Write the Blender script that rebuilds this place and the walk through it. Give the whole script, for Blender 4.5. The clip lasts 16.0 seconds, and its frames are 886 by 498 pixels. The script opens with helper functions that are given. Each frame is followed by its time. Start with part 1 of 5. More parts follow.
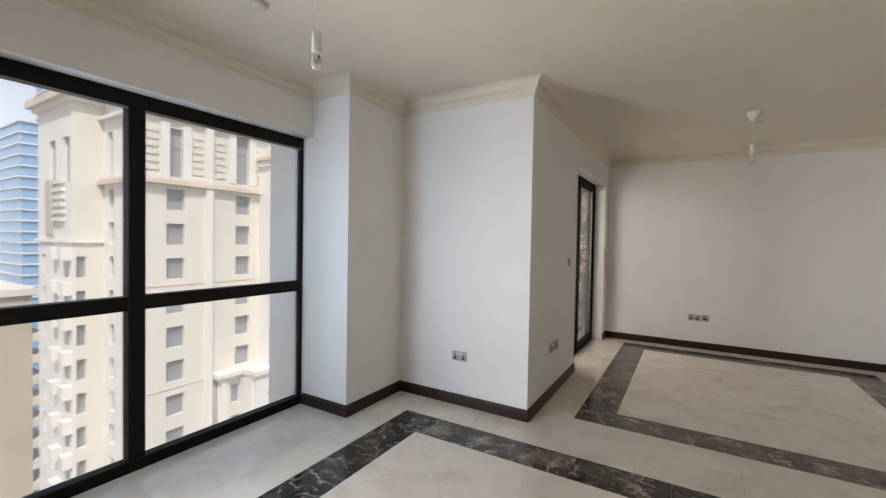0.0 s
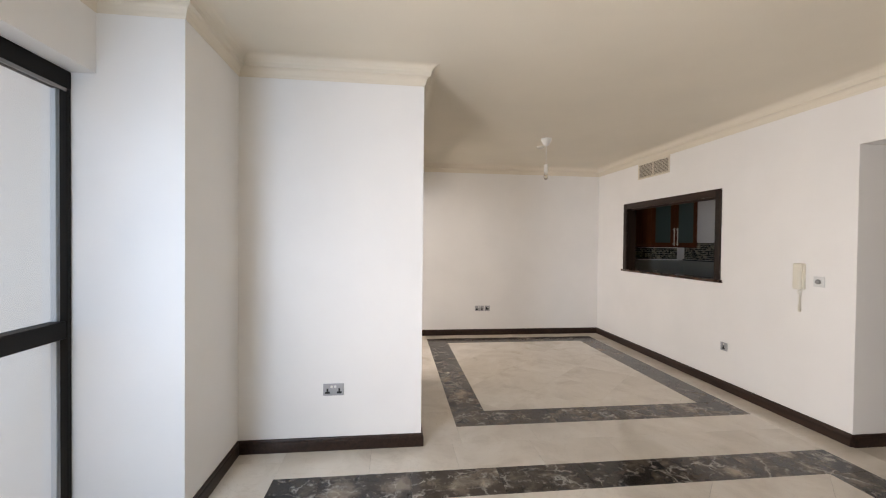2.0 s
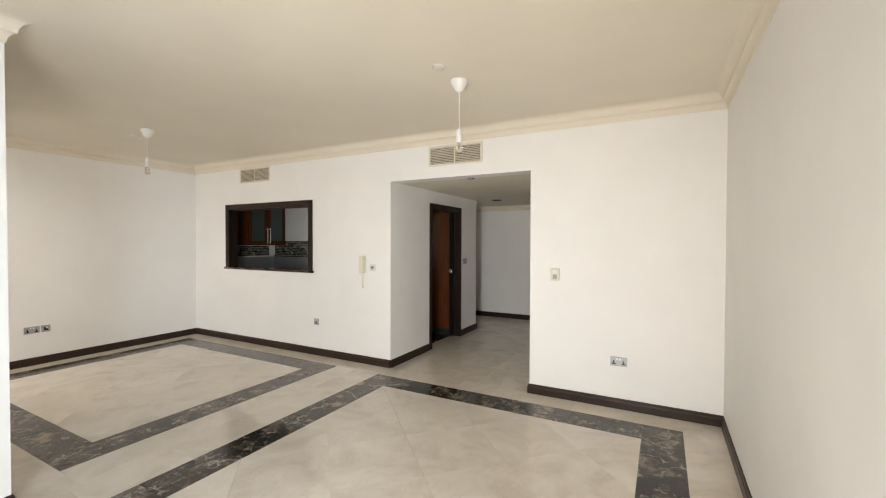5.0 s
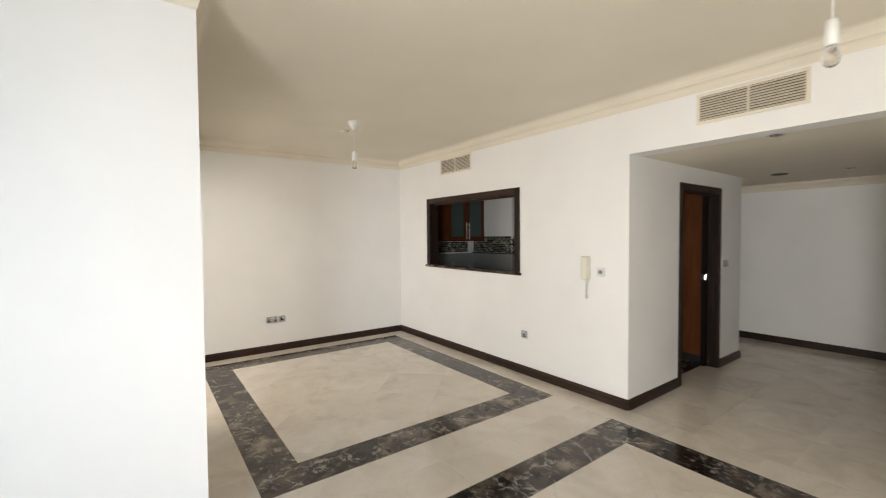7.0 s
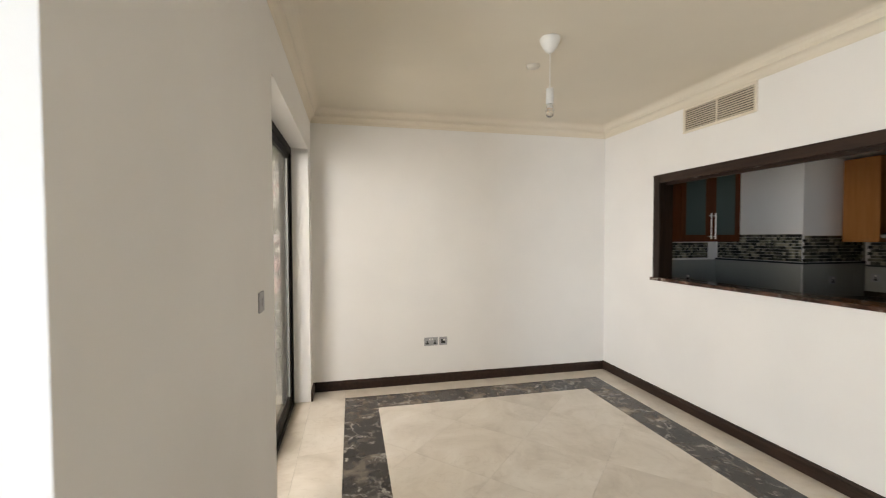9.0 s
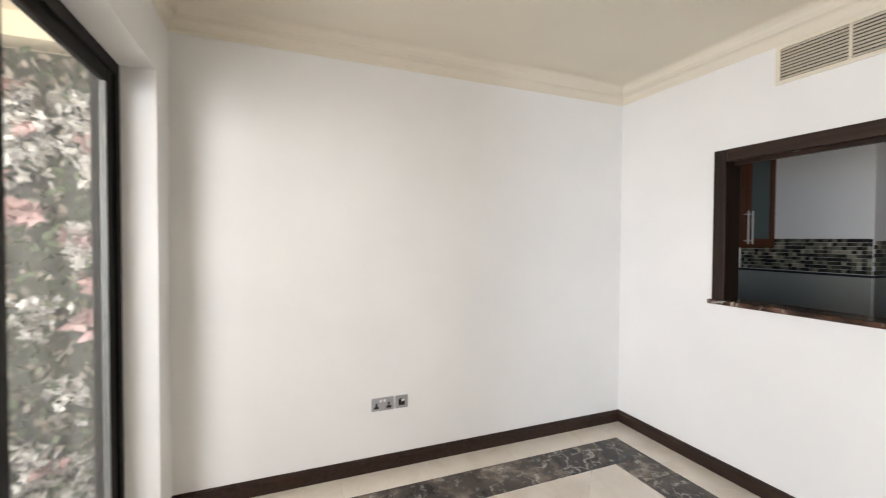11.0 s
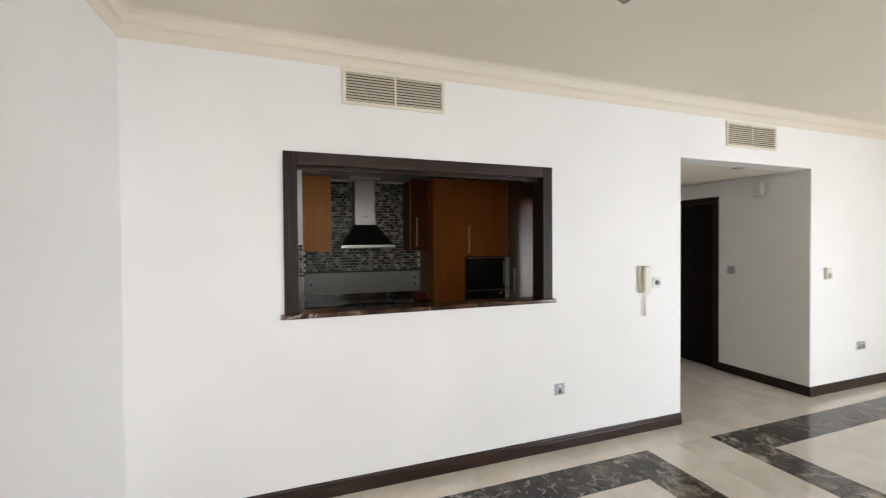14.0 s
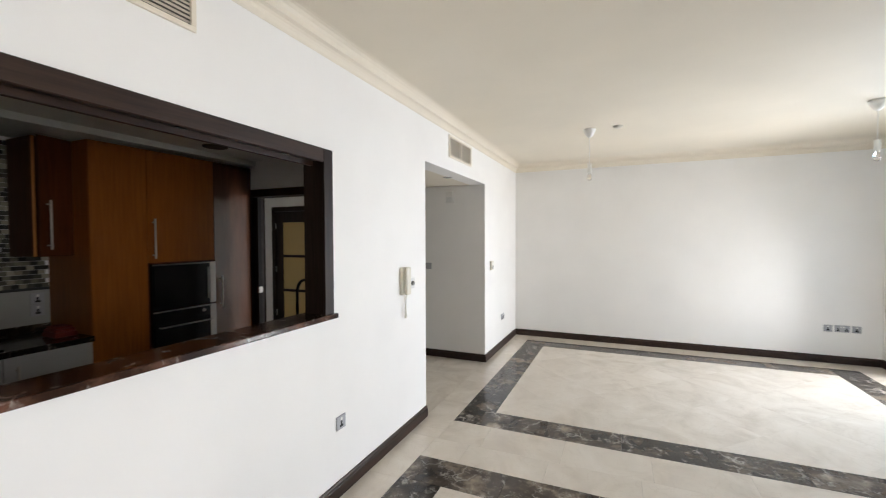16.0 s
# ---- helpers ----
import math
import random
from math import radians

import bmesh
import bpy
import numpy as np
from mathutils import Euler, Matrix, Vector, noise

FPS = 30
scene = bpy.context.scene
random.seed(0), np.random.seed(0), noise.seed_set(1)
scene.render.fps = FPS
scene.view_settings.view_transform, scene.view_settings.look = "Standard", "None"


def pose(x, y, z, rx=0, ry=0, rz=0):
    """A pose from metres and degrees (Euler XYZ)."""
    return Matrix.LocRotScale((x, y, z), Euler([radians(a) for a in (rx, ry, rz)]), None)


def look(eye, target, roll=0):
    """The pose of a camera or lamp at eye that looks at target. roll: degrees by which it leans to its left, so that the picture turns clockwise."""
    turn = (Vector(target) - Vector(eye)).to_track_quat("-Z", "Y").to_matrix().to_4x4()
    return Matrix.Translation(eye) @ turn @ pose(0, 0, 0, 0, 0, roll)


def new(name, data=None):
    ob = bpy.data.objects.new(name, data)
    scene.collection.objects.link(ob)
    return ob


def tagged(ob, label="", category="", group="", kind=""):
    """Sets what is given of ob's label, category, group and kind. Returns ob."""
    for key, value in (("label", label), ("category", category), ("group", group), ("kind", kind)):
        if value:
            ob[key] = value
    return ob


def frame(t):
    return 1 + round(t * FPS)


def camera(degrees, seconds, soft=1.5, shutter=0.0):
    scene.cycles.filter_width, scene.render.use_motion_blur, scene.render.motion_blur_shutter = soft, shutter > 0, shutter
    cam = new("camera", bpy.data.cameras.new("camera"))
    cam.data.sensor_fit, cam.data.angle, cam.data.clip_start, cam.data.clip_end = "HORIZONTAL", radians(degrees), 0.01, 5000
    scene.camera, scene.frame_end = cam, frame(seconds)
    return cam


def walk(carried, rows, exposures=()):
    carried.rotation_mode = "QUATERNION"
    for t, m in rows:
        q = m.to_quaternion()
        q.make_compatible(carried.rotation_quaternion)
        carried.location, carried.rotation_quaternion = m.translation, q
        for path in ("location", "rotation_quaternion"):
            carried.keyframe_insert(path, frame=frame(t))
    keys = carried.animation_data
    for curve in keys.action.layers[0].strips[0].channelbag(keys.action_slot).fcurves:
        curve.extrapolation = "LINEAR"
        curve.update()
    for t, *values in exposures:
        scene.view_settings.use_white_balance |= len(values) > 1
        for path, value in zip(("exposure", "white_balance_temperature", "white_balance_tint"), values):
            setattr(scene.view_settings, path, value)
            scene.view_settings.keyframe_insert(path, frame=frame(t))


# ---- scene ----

# ------------------------------------------------------------ camera and walk
cam = camera(94.2, 16.0, soft=1.12, shutter=0.25)
PATH = [
    (0.0, (-0.034, 0.356, 1.487), (-1.061, 2.072, 1.442), 1.0),
    (0.5, (-0.328, 0.421, 1.485), (-0.996, 2.306, 1.456), 0.8),
    (1.0, (-0.653, 0.459, 1.51), (-0.975, 2.433, 1.471), 0.8),
    (1.5, (-1.02, 0.496, 1.522), (-1.002, 2.496, 1.487), 0.8),
    (2.0, (-1.357, 0.557, 1.514), (-1.122, 2.543, 1.485), 0.6),
    (2.5, (-1.635, 0.558, 1.525), (-1.121, 2.491, 1.495), 0.7),
    (3.0, (-1.829, 0.477, 1.545), (-1.03, 2.31, 1.516), 0.5),
    (3.5, (-1.931, 0.348, 1.557), (-0.827, 2.015, 1.53), 0.4),
    (4.0, (-2.023, 0.239, 1.564), (-0.599, 1.643, 1.536), 0.2),
    (4.2, (-2.062, 0.216, 1.562), (-0.527, 1.498, 1.538), 0.1),
    (5.3, (-2.02, 0.41, 1.553), (-0.24, 1.32, 1.515), 0.2),
    (6.4, (-1.65, 0.889, 1.592), (-0.122, 2.178, 1.531), 0.0),
    (6.5, (-1.603, 0.945, 1.588), (-0.132, 2.298, 1.53), -0.1),
    (7.0, (-1.39, 1.304, 1.582), (-0.205, 2.914, 1.517), -0.4),
    (7.5, (-1.177, 1.681, 1.572), (-0.172, 3.409, 1.516), -0.4),
    (8.0, (-1.001, 2.1, 1.565), (-0.164, 3.915, 1.504), -0.3),
    (8.5, (-0.871, 2.527, 1.558), (-0.243, 4.425, 1.502), 0.1),
    (8.7, (-0.836, 2.714, 1.552), (-0.269, 4.631, 1.494), -0.1),
    (9.75, (-0.62, 3.61, 1.53), (-0.445, 5.6, 1.48), 0.2),
    (10.8, (-0.593, 4.424, 1.531), (-0.023, 6.34, 1.486), 0.2),
    (11.0, (-0.598, 4.57, 1.536), (0.15, 6.424, 1.491), 0.3),
    (11.5, (-0.634, 4.893, 1.549), (0.609, 6.458, 1.48), 0.8),
    (12.0, (-0.652, 5.245, 1.55), (0.967, 6.419, 1.512), 0.3),
    (12.5, (-0.663, 5.587, 1.553), (1.211, 6.283, 1.519), 0.1),
    (13.0, (-0.626, 5.883, 1.55), (1.364, 6.085, 1.521), -0.1),
    (13.5, (-0.585, 6.143, 1.56), (1.4, 5.902, 1.531), -0.2),
    (14.0, (-0.527, 6.377, 1.574), (1.354, 5.701, 1.543), -0.4),
    (14.5, (-0.372, 6.504, 1.576), (1.325, 5.446, 1.539), -0.4),
    (15.0, (-0.139, 6.565, 1.583), (1.312, 5.188, 1.54), -0.4),
    (15.5, (0.179, 6.606, 1.599), (1.312, 4.959, 1.544), -0.4),
    (16.0, (0.501, 6.58, 1.604), (1.295, 4.745, 1.55), -0.2),
]
walk(cam, [(t, look(eye, target, roll)) for t, eye, target, roll in PATH],
     exposures=[(0, 0.28, 6850, 18), (0.7, 0.43, 6850, 18), (1.5, 0.65, 7000, 20), (2.5, 0.80, 7250, 20), (3.0, 0.80, 7950, 18), (3.5, 0.80, 8700, 16),
                (4.2, 0.98, 7050, 15), (6.5, 1.02, 7100, 14), (7.5, 1.04, 7050, 14), (8.5, 1.03, 7050, 14), (11, 1.33, 6400, 15), (12, 1.19, 6450, 14), (13, 1.22, 6500, 14), (14, 1.20, 6400, 14), (15, 1.26, 6350, 14), (16, 1.29, 6300, 14)])

# ------------------------------------------------------------ world, sun, daylight
SUN_ELEV, SUN_AZ = 52.0, 128.0            # degrees; azimuth clockwise from +y
world = bpy.data.worlds.new("sky")
scene.world = world
world.use_nodes = True
wn = world.node_tree
sky = wn.nodes.new("ShaderNodeTexSky")
sky.sky_type, sky.sun_disc = "NISHITA", False
sky.sun_elevation, sky.sun_rotation = radians(SUN_ELEV), radians(SUN_AZ)
sky.dust_density, sky.air_density = 2.5, 1.0
wn.links.new(sky.outputs[0], wn.nodes["Background"].inputs[0])
wn.nodes["Background"].inputs[1].default_value = 0.15

sun = new("sun", bpy.data.lights.new("sun", "SUN"))
sun.data.energy, sun.data.angle, sun.data.color = 2.5, radians(0.6), (1.0, 0.97, 0.92)
sa, se = radians(SUN_AZ), radians(SUN_ELEV)
sun.matrix_world = look((0, 0, 0), (-math.sin(sa) * math.cos(se), -math.cos(sa) * math.cos(se), -math.sin(se)))


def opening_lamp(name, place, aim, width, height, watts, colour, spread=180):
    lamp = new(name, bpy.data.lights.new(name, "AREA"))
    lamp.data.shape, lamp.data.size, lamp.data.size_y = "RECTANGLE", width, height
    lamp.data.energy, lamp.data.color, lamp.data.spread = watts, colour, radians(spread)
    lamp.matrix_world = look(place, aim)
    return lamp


# daylight through the southern end of the window: blue sky from above, sunlit facades level and warm
opening_lamp("window_sky", (-2.955, 0.635, 1.80), (-1.855, 2.335, 1.1), 0.60, 0.86, 15.5, (0.53, 0.75, 1.0), 126)
opening_lamp("window_facades", (-2.955, 0.635, 0.74), (1.5, 2.25, 1.2), 0.60, 1.24, 29, (0.96, 0.98, 0.97), 114)
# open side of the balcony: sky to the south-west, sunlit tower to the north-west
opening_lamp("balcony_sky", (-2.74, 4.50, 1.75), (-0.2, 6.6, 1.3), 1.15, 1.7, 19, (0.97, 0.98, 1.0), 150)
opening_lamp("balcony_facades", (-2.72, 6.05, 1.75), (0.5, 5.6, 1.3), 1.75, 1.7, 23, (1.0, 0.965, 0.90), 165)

# ------------------------------------------------------------ materials
def mat(name, colour, rough=0.6, metal=0.0, spec=0.5):
    m = bpy.data.materials.new(name)
    m.use_nodes = True
    b = m.node_tree.nodes["Principled BSDF"]
    b.inputs["Base Color"].default_value = (*colour, 1)
    b.inputs["Roughness"].default_value = rough
    b.inputs["Metallic"].default_value = metal
    b.inputs["Specular IOR Level"].default_value = spec
    return m


def node(m, kind, **values):
    n = m.node_tree.nodes.new(kind)
    for key, value in values.items():
        n.inputs[key.replace("_", " ")].default_value = value
    return n


def link(m, a, b):
    m.node_tree.links.new(a, b)


def bsdf(m):
    return m.node_tree.nodes["Principled BSDF"]


def coords(m, scale=(1, 1, 1), turn=(0, 0, 0)):
    geo = m.node_tree.nodes.new("ShaderNodeNewGeometry")
    mp = m.node_tree.nodes.new("ShaderNodeMapping")
    mp.inputs["Scale"].default_value, mp.inputs["Rotation"].default_value = scale, turn
    link(m, geo.outputs["Position"], mp.inputs["Vector"])
    return mp.outputs["Vector"]


def ramp(m, source, stops):
    r = m.node_tree.nodes.new("ShaderNodeValToRGB")
    els = r.color_ramp.elements
    while len(els) < len(stops):
        els.new(0.5)
    for e, (p, c) in zip(els, stops):
        e.position, e.color = p, (*c, 1)
    link(m, source, r.inputs["Fac"])
    return r.outputs["Color"]


def bump(m, source, strength, distance):
    b = node(m, "ShaderNodeBump", Strength=strength, Distance=distance)
    link(m, source, b.inputs["Height"])
    link(m, b.outputs["Normal"], bsdf(m).inputs["Normal"])


def mix(m, kind, fac, a, b):
    n = m.node_tree.nodes.new("ShaderNodeMix")
    n.data_type, n.blend_type = "RGBA", kind
    for sock, value in ((n.inputs["Factor"], fac), (n.inputs["A"], a), (n.inputs["B"], b)):
        if isinstance(value, bpy.types.NodeSocket):
            link(m, value, sock)
        elif isinstance(value, tuple):
            sock.default_value = (*value, 1)
        else:
            sock.default_value = value
    return n.outputs["Result"]


def paint(name, colour, rough=0.55, patch=0.03):
    """Roller-painted plaster: faint large patches and a fine roller stipple."""
    m = mat(name, colour, rough, spec=0.35)
    big = node(m, "ShaderNodeTexNoise", Scale=1.7, Detail=4.0)
    link(m, coords(m), big.inputs["Vector"])
    lo = tuple(c * (1 - patch) for c in colour)
    hi = tuple(min(1, c * (1 + patch * 0.6)) for c in colour)
    link(m, ramp(m, big.outputs["Fac"], ((0.3, lo), (0.7, hi))), bsdf(m).inputs["Base Color"])
    fine = node(m, "ShaderNodeTexNoise", Scale=260.0, Detail=2.0)
    link(m, coords(m), fine.inputs["Vector"])
    bump(m, fine.outputs["Fac"], 0.12, 0.002)
    return m


def wood(name, dark, light, rough=0.4, along="z", scale=1.0, spec=0.4):
    m = mat(name, light, rough, 0.0, spec)
    s = {"z": (26, 26, 1.6), "y": (26, 1.6, 26), "x": (1.6, 26, 26)}[along]
    n1 = node(m, "ShaderNodeTexNoise", Scale=1.5 * scale, Detail=6.0, Roughness=0.6, Distortion=0.6)
    link(m, coords(m, s), n1.inputs["Vector"])
    link(m, ramp(m, n1.outputs["Fac"], ((0.3, dark), (0.72, light))), bsdf(m).inputs["Base Color"])
    bump(m, n1.outputs["Fac"], 0.08, 0.002)
    return m


wall_paint = paint("white_wall_paint", (0.86, 0.842, 0.812))
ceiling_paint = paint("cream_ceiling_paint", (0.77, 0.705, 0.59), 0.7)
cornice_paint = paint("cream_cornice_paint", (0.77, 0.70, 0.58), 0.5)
plastic = mat("white_plastic", (0.80, 0.79, 0.75), 0.35)
aged_plastic = mat("aged_white_plastic", (0.64, 0.60, 0.52), 0.5)
old_plastic = mat("ivory_plastic", (0.72, 0.68, 0.57), 0.4)
dark_wood = wood("wenge_wood", (0.010, 0.006, 0.004), (0.034, 0.019, 0.013), 0.45, spec=0.2)
# wenge darkened in its colour so door leaves carry the corridor's shade
shaded_wenge = wood("shaded_wenge_wood", (0.004, 0.003, 0.002), (0.012, 0.008, 0.006), 0.5, spec=0.12)
dark_wood_y = wood("wenge_wood_lengthwise", (0.014, 0.0075, 0.005), (0.046, 0.024, 0.016), 0.38, "y", 1.0, 0.28)
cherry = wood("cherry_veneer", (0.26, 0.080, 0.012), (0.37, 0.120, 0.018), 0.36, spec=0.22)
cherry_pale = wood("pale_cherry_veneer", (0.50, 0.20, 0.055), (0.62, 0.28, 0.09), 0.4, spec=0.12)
# red cherry, darkened further for the unlit end of the kitchen
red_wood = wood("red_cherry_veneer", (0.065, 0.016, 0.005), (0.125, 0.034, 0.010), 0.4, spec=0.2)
bronze = mat("dark_bronze_aluminium", (0.011, 0.009, 0.007), 0.5, 0.0, 0.12)
stile_grey = mat("lit_stile_and_trim_grey", (0.25, 0.25, 0.24), 0.45, 0.1)
bead_alu = mat("pale_aluminium_bead", (0.60, 0.63, 0.66), 0.35, 0.3)
grey_alu = mat("grey_aluminium", (0.22, 0.225, 0.225), 0.45, 0.2)
steel = mat("brushed_steel", (0.36, 0.35, 0.33), 0.36, 1.0)
chrome = mat("chrome", (0.75, 0.75, 0.75), 0.12, 1.0)
satin = mat("satin_nickel_plate", (0.42, 0.42, 0.43), 0.5, 0.5)
black = mat("black_enamel", (0.010, 0.010, 0.011), 0.18)
socket_black = mat("black_insert", (0.012, 0.012, 0.012), 0.45)
vent_beige = mat("beige_grille_paint", (0.64, 0.57, 0.46), 0.5)
vent_dark = mat("duct_shadow", (0.09, 0.08, 0.065), 0.8)
glazing_grey = mat("grey_glazing_bar", (0.34, 0.34, 0.34), 0.6)
panel_grey = mat("grey_splash_panel", (0.36, 0.36, 0.325), 0.3)
unit_grey = mat("grey_lacquer_front", (0.55, 0.55, 0.53), 0.3)
kitchen_ceiling = paint("kitchen_ceiling_paint", (0.74, 0.745, 0.70), 0.6)
handle_steel = mat("satin_steel_bar", (0.62, 0.58, 0.52), 0.38, 0.45)
red_cloth = mat("red_cloth", (0.17, 0.018, 0.012), 0.9)
tan_pane = mat("tan_frosted_pane", (0.60, 0.42, 0.16), 0.5)
frost = mat("frosted_green_pane", (0.045, 0.07, 0.063), 0.3)

glass = bpy.data.materials.new("clear_glass")
glass.use_nodes = True
gt = glass.node_tree
gt.nodes.remove(gt.nodes["Principled BSDF"])
mixer = gt.nodes.new("ShaderNodeMixShader")
gloss, clear = (gt.nodes.new(k) for k in ("ShaderNodeBsdfGlossy", "ShaderNodeBsdfTransparent"))
gloss.inputs["Roughness"].default_value = 0.0
clear.inputs["Color"].default_value = (0.93, 0.95, 0.94, 1)
facing, power, gain = gt.nodes.new("ShaderNodeLayerWeight"), gt.nodes.new("ShaderNodeMath"), gt.nodes.new("ShaderNodeMath")
power.operation, gain.operation = "POWER", "MULTIPLY_ADD"
power.inputs[1].default_value = 5.0
gain.inputs[1].default_value, gain.inputs[2].default_value = 0.75, 0.025
gt.links.new(facing.outputs["Facing"], power.inputs[0])
gt.links.new(power.outputs[0], gain.inputs[0])
gt.links.new(gain.outputs[0], mixer.inputs[0])
# translucent dust film that also imitates air haze and glare over the view
haze_dust, film = gt.nodes.new("ShaderNodeBsdfTranslucent"), gt.nodes.new("ShaderNodeMixShader")
haze_dust.inputs["Color"].default_value = (0.9, 0.9, 0.88, 1)
film.inputs[0].default_value = 0.05
gt.links.new(clear.outputs[0], film.inputs[1])
gt.links.new(haze_dust.outputs[0], film.inputs[2])
gt.links.new(film.outputs[0], mixer.inputs[1])
gt.links.new(gloss.outputs[0], mixer.inputs[2])
gt.links.new(mixer.outputs[0], gt.nodes["Material Output"].inputs["Surface"])

door_glass = glass.copy()          # balcony door panes with less of the haze film
door_glass.name = "thin_film_door_glass"
door_glass.node_tree.nodes[film.name].inputs[0].default_value = 0.012

bulb_glass = mat("bulb_glass", (0.95, 0.93, 0.88), 0.02)
bsdf(bulb_glass).inputs["Transmission Weight"].default_value = 0.92
filament = mat("filament", (0.75, 0.45, 0.15), 0.3, 0.6)


def marble_cream():
    m = mat("cream_marble", (0.60, 0.54, 0.46), 0.13, spec=0.55)
    info = m.node_tree.nodes.new("ShaderNodeObjectInfo")
    comb = m.node_tree.nodes.new("ShaderNodeCombineXYZ")
    scale = node(m, "ShaderNodeMath")
    scale.operation = "MULTIPLY"
    scale.inputs[1].default_value = 37.0
    link(m, info.outputs["Random"], scale.inputs[0])
    link(m, scale.outputs[0], comb.inputs["Z"])
    add = m.node_tree.nodes.new("ShaderNodeVectorMath")
    link(m, coords(m), add.inputs[0])
    link(m, comb.outputs[0], add.inputs[1])
    cloud = node(m, "ShaderNodeTexNoise", Scale=2.6, Detail=7.0, Roughness=0.62, Distortion=0.8)
    link(m, add.outputs[0], cloud.inputs["Vector"])
    base = ramp(m, cloud.outputs["Fac"], ((0.28, (0.575, 0.505, 0.415)), (0.5, (0.69, 0.62, 0.525)), (0.75, (0.775, 0.715, 0.625))))
    vein = node(m, "ShaderNodeTexNoise", Scale=3.1, Detail=5.0, Distortion=2.4)
    link(m, add.outputs[0], vein.inputs["Vector"])
    thin = ramp(m, vein.outputs["Fac"], ((0.485, (0, 0, 0)), (0.5, (0.2, 0.2, 0.2)), (0.515, (0, 0, 0))))
    col = mix(m, "MIX", thin, base, (0.46, 0.38, 0.29))
    tone = ramp(m, info.outputs["Random"], ((0, (0.975, 0.97, 0.96)), (1, (1.0, 1.0, 1.0))))
    link(m, mix(m, "MULTIPLY", 1.0, col, tone), bsdf(m).inputs["Base Color"])
    link(m, ramp(m, cloud.outputs["Fac"], ((0.3, (0.13, 0.13, 0.13)), (0.7, (0.07, 0.07, 0.07)))), bsdf(m).inputs["Roughness"])
    return m


def marble_dark(name="emperador_marble", tint=(1, 1, 1)):
    m = mat(name, (0.06, 0.045, 0.035), 0.15, spec=0.35)
    info = m.node_tree.nodes.new("ShaderNodeObjectInfo")
    comb = m.node_tree.nodes.new("ShaderNodeCombineXYZ")
    scale = node(m, "ShaderNodeMath")
    scale.operation = "MULTIPLY"
    scale.inputs[1].default_value = 53.0
    link(m, info.outputs["Random"], scale.inputs[0])
    link(m, scale.outputs[0], comb.inputs["Z"])
    add = m.node_tree.nodes.new("ShaderNodeVectorMath")
    link(m, coords(m), add.inputs[0])
    link(m, comb.outputs[0], add.inputs[1])
    warp = node(m, "ShaderNodeTexNoise", Scale=8.0, Detail=5.0, Roughness=0.6)
    link(m, add.outputs[0], warp.inputs["Vector"])
    bent = mix(m, "LINEAR_LIGHT", 0.085, add.outputs[0], warp.outputs["Color"])
    cloud = node(m, "ShaderNodeTexNoise", Scale=5.0, Detail=5.0, Roughness=0.58)
    link(m, bent, cloud.inputs["Vector"])
    base = ramp(m, cloud.outputs["Fac"], ((0.32, (0.010, 0.0075, 0.006)), (0.52, (0.040, 0.031, 0.024)), (0.70, (0.18, 0.147, 0.113))))
    # shard-like calcite veins: cell borders at two sizes, opened in patches
    masks = []
    for size, width, lo_, hi_ in ((4.0, 0.034, 0.49, 0.60), (9.5, 0.065, 0.52, 0.64)):
        cell = node(m, "ShaderNodeTexVoronoi", Scale=size)
        cell.feature = "DISTANCE_TO_EDGE"
        link(m, bent, cell.inputs["Vector"])
        line = ramp(m, cell.outputs["Distance"], ((0.0, (1, 1, 1)), (width * 0.4, (0.8, 0.8, 0.8)), (width, (0, 0, 0))))
        gate = node(m, "ShaderNodeTexNoise", Scale=size * 0.9, Detail=5.0, Roughness=0.6)
        link(m, add.outputs[0], gate.inputs["Vector"])
        open_ = ramp(m, gate.outputs["Fac"], ((lo_, (0.0, 0.0, 0.0)), (hi_, (0.62, 0.62, 0.62))))
        masks.append(mix(m, "MULTIPLY", 1.0, line, open_))
    fleck = node(m, "ShaderNodeTexNoise", Scale=14.0, Detail=4.0, Roughness=0.6)
    link(m, add.outputs[0], fleck.inputs["Vector"])
    masks.append(ramp(m, fleck.outputs["Fac"], ((0.60, (0, 0, 0)), (0.72, (0.6, 0.6, 0.6)))))
    mask = mix(m, "LIGHTEN", 1.0, mix(m, "LIGHTEN", 1.0, masks[0], masks[1]), masks[2])
    tone = ramp(m, info.outputs["Random"], ((0, tuple(0.4 * c for c in tint)), (1, tuple(2.2 * c for c in tint))))
    toned = mix(m, "MULTIPLY", 1.0, base, tone)
    link(m, mix(m, "MIX", mask, toned, (0.50, 0.465, 0.415)), bsdf(m).inputs["Base Color"])
    return m


cream_marble = marble_cream()
dark_marble = marble_dark()
sill_marble = marble_dark("red_brown_granite", (1.5, 0.85, 0.7))
worktop_stone = marble_dark("black_granite", (0.5, 0.45, 0.42))
kitchen_tile = marble_dark("dark_kitchen_tile", (1.1, 0.9, 0.75))
grout = mat("cream_grout", (0.50, 0.455, 0.39), 0.6)

# mosaic: a random tone for each little tile
mosaic = mat("mosaic_tile", (0.3, 0.3, 0.27), 0.4, spec=0.25)
geo_m = mosaic.node_tree.nodes.new("ShaderNodeNewGeometry")
link(mosaic, ramp(mosaic, geo_m.outputs["Random Per Island"],
     ((0.0, (0.008, 0.0075, 0.006)), (0.32, (0.028, 0.027, 0.02)), (0.55, (0.095, 0.09, 0.066)), (0.8, (0.19, 0.178, 0.13)), (1.0, (0.40, 0.37, 0.275)))),
     bsdf(mosaic).inputs["Base Color"])


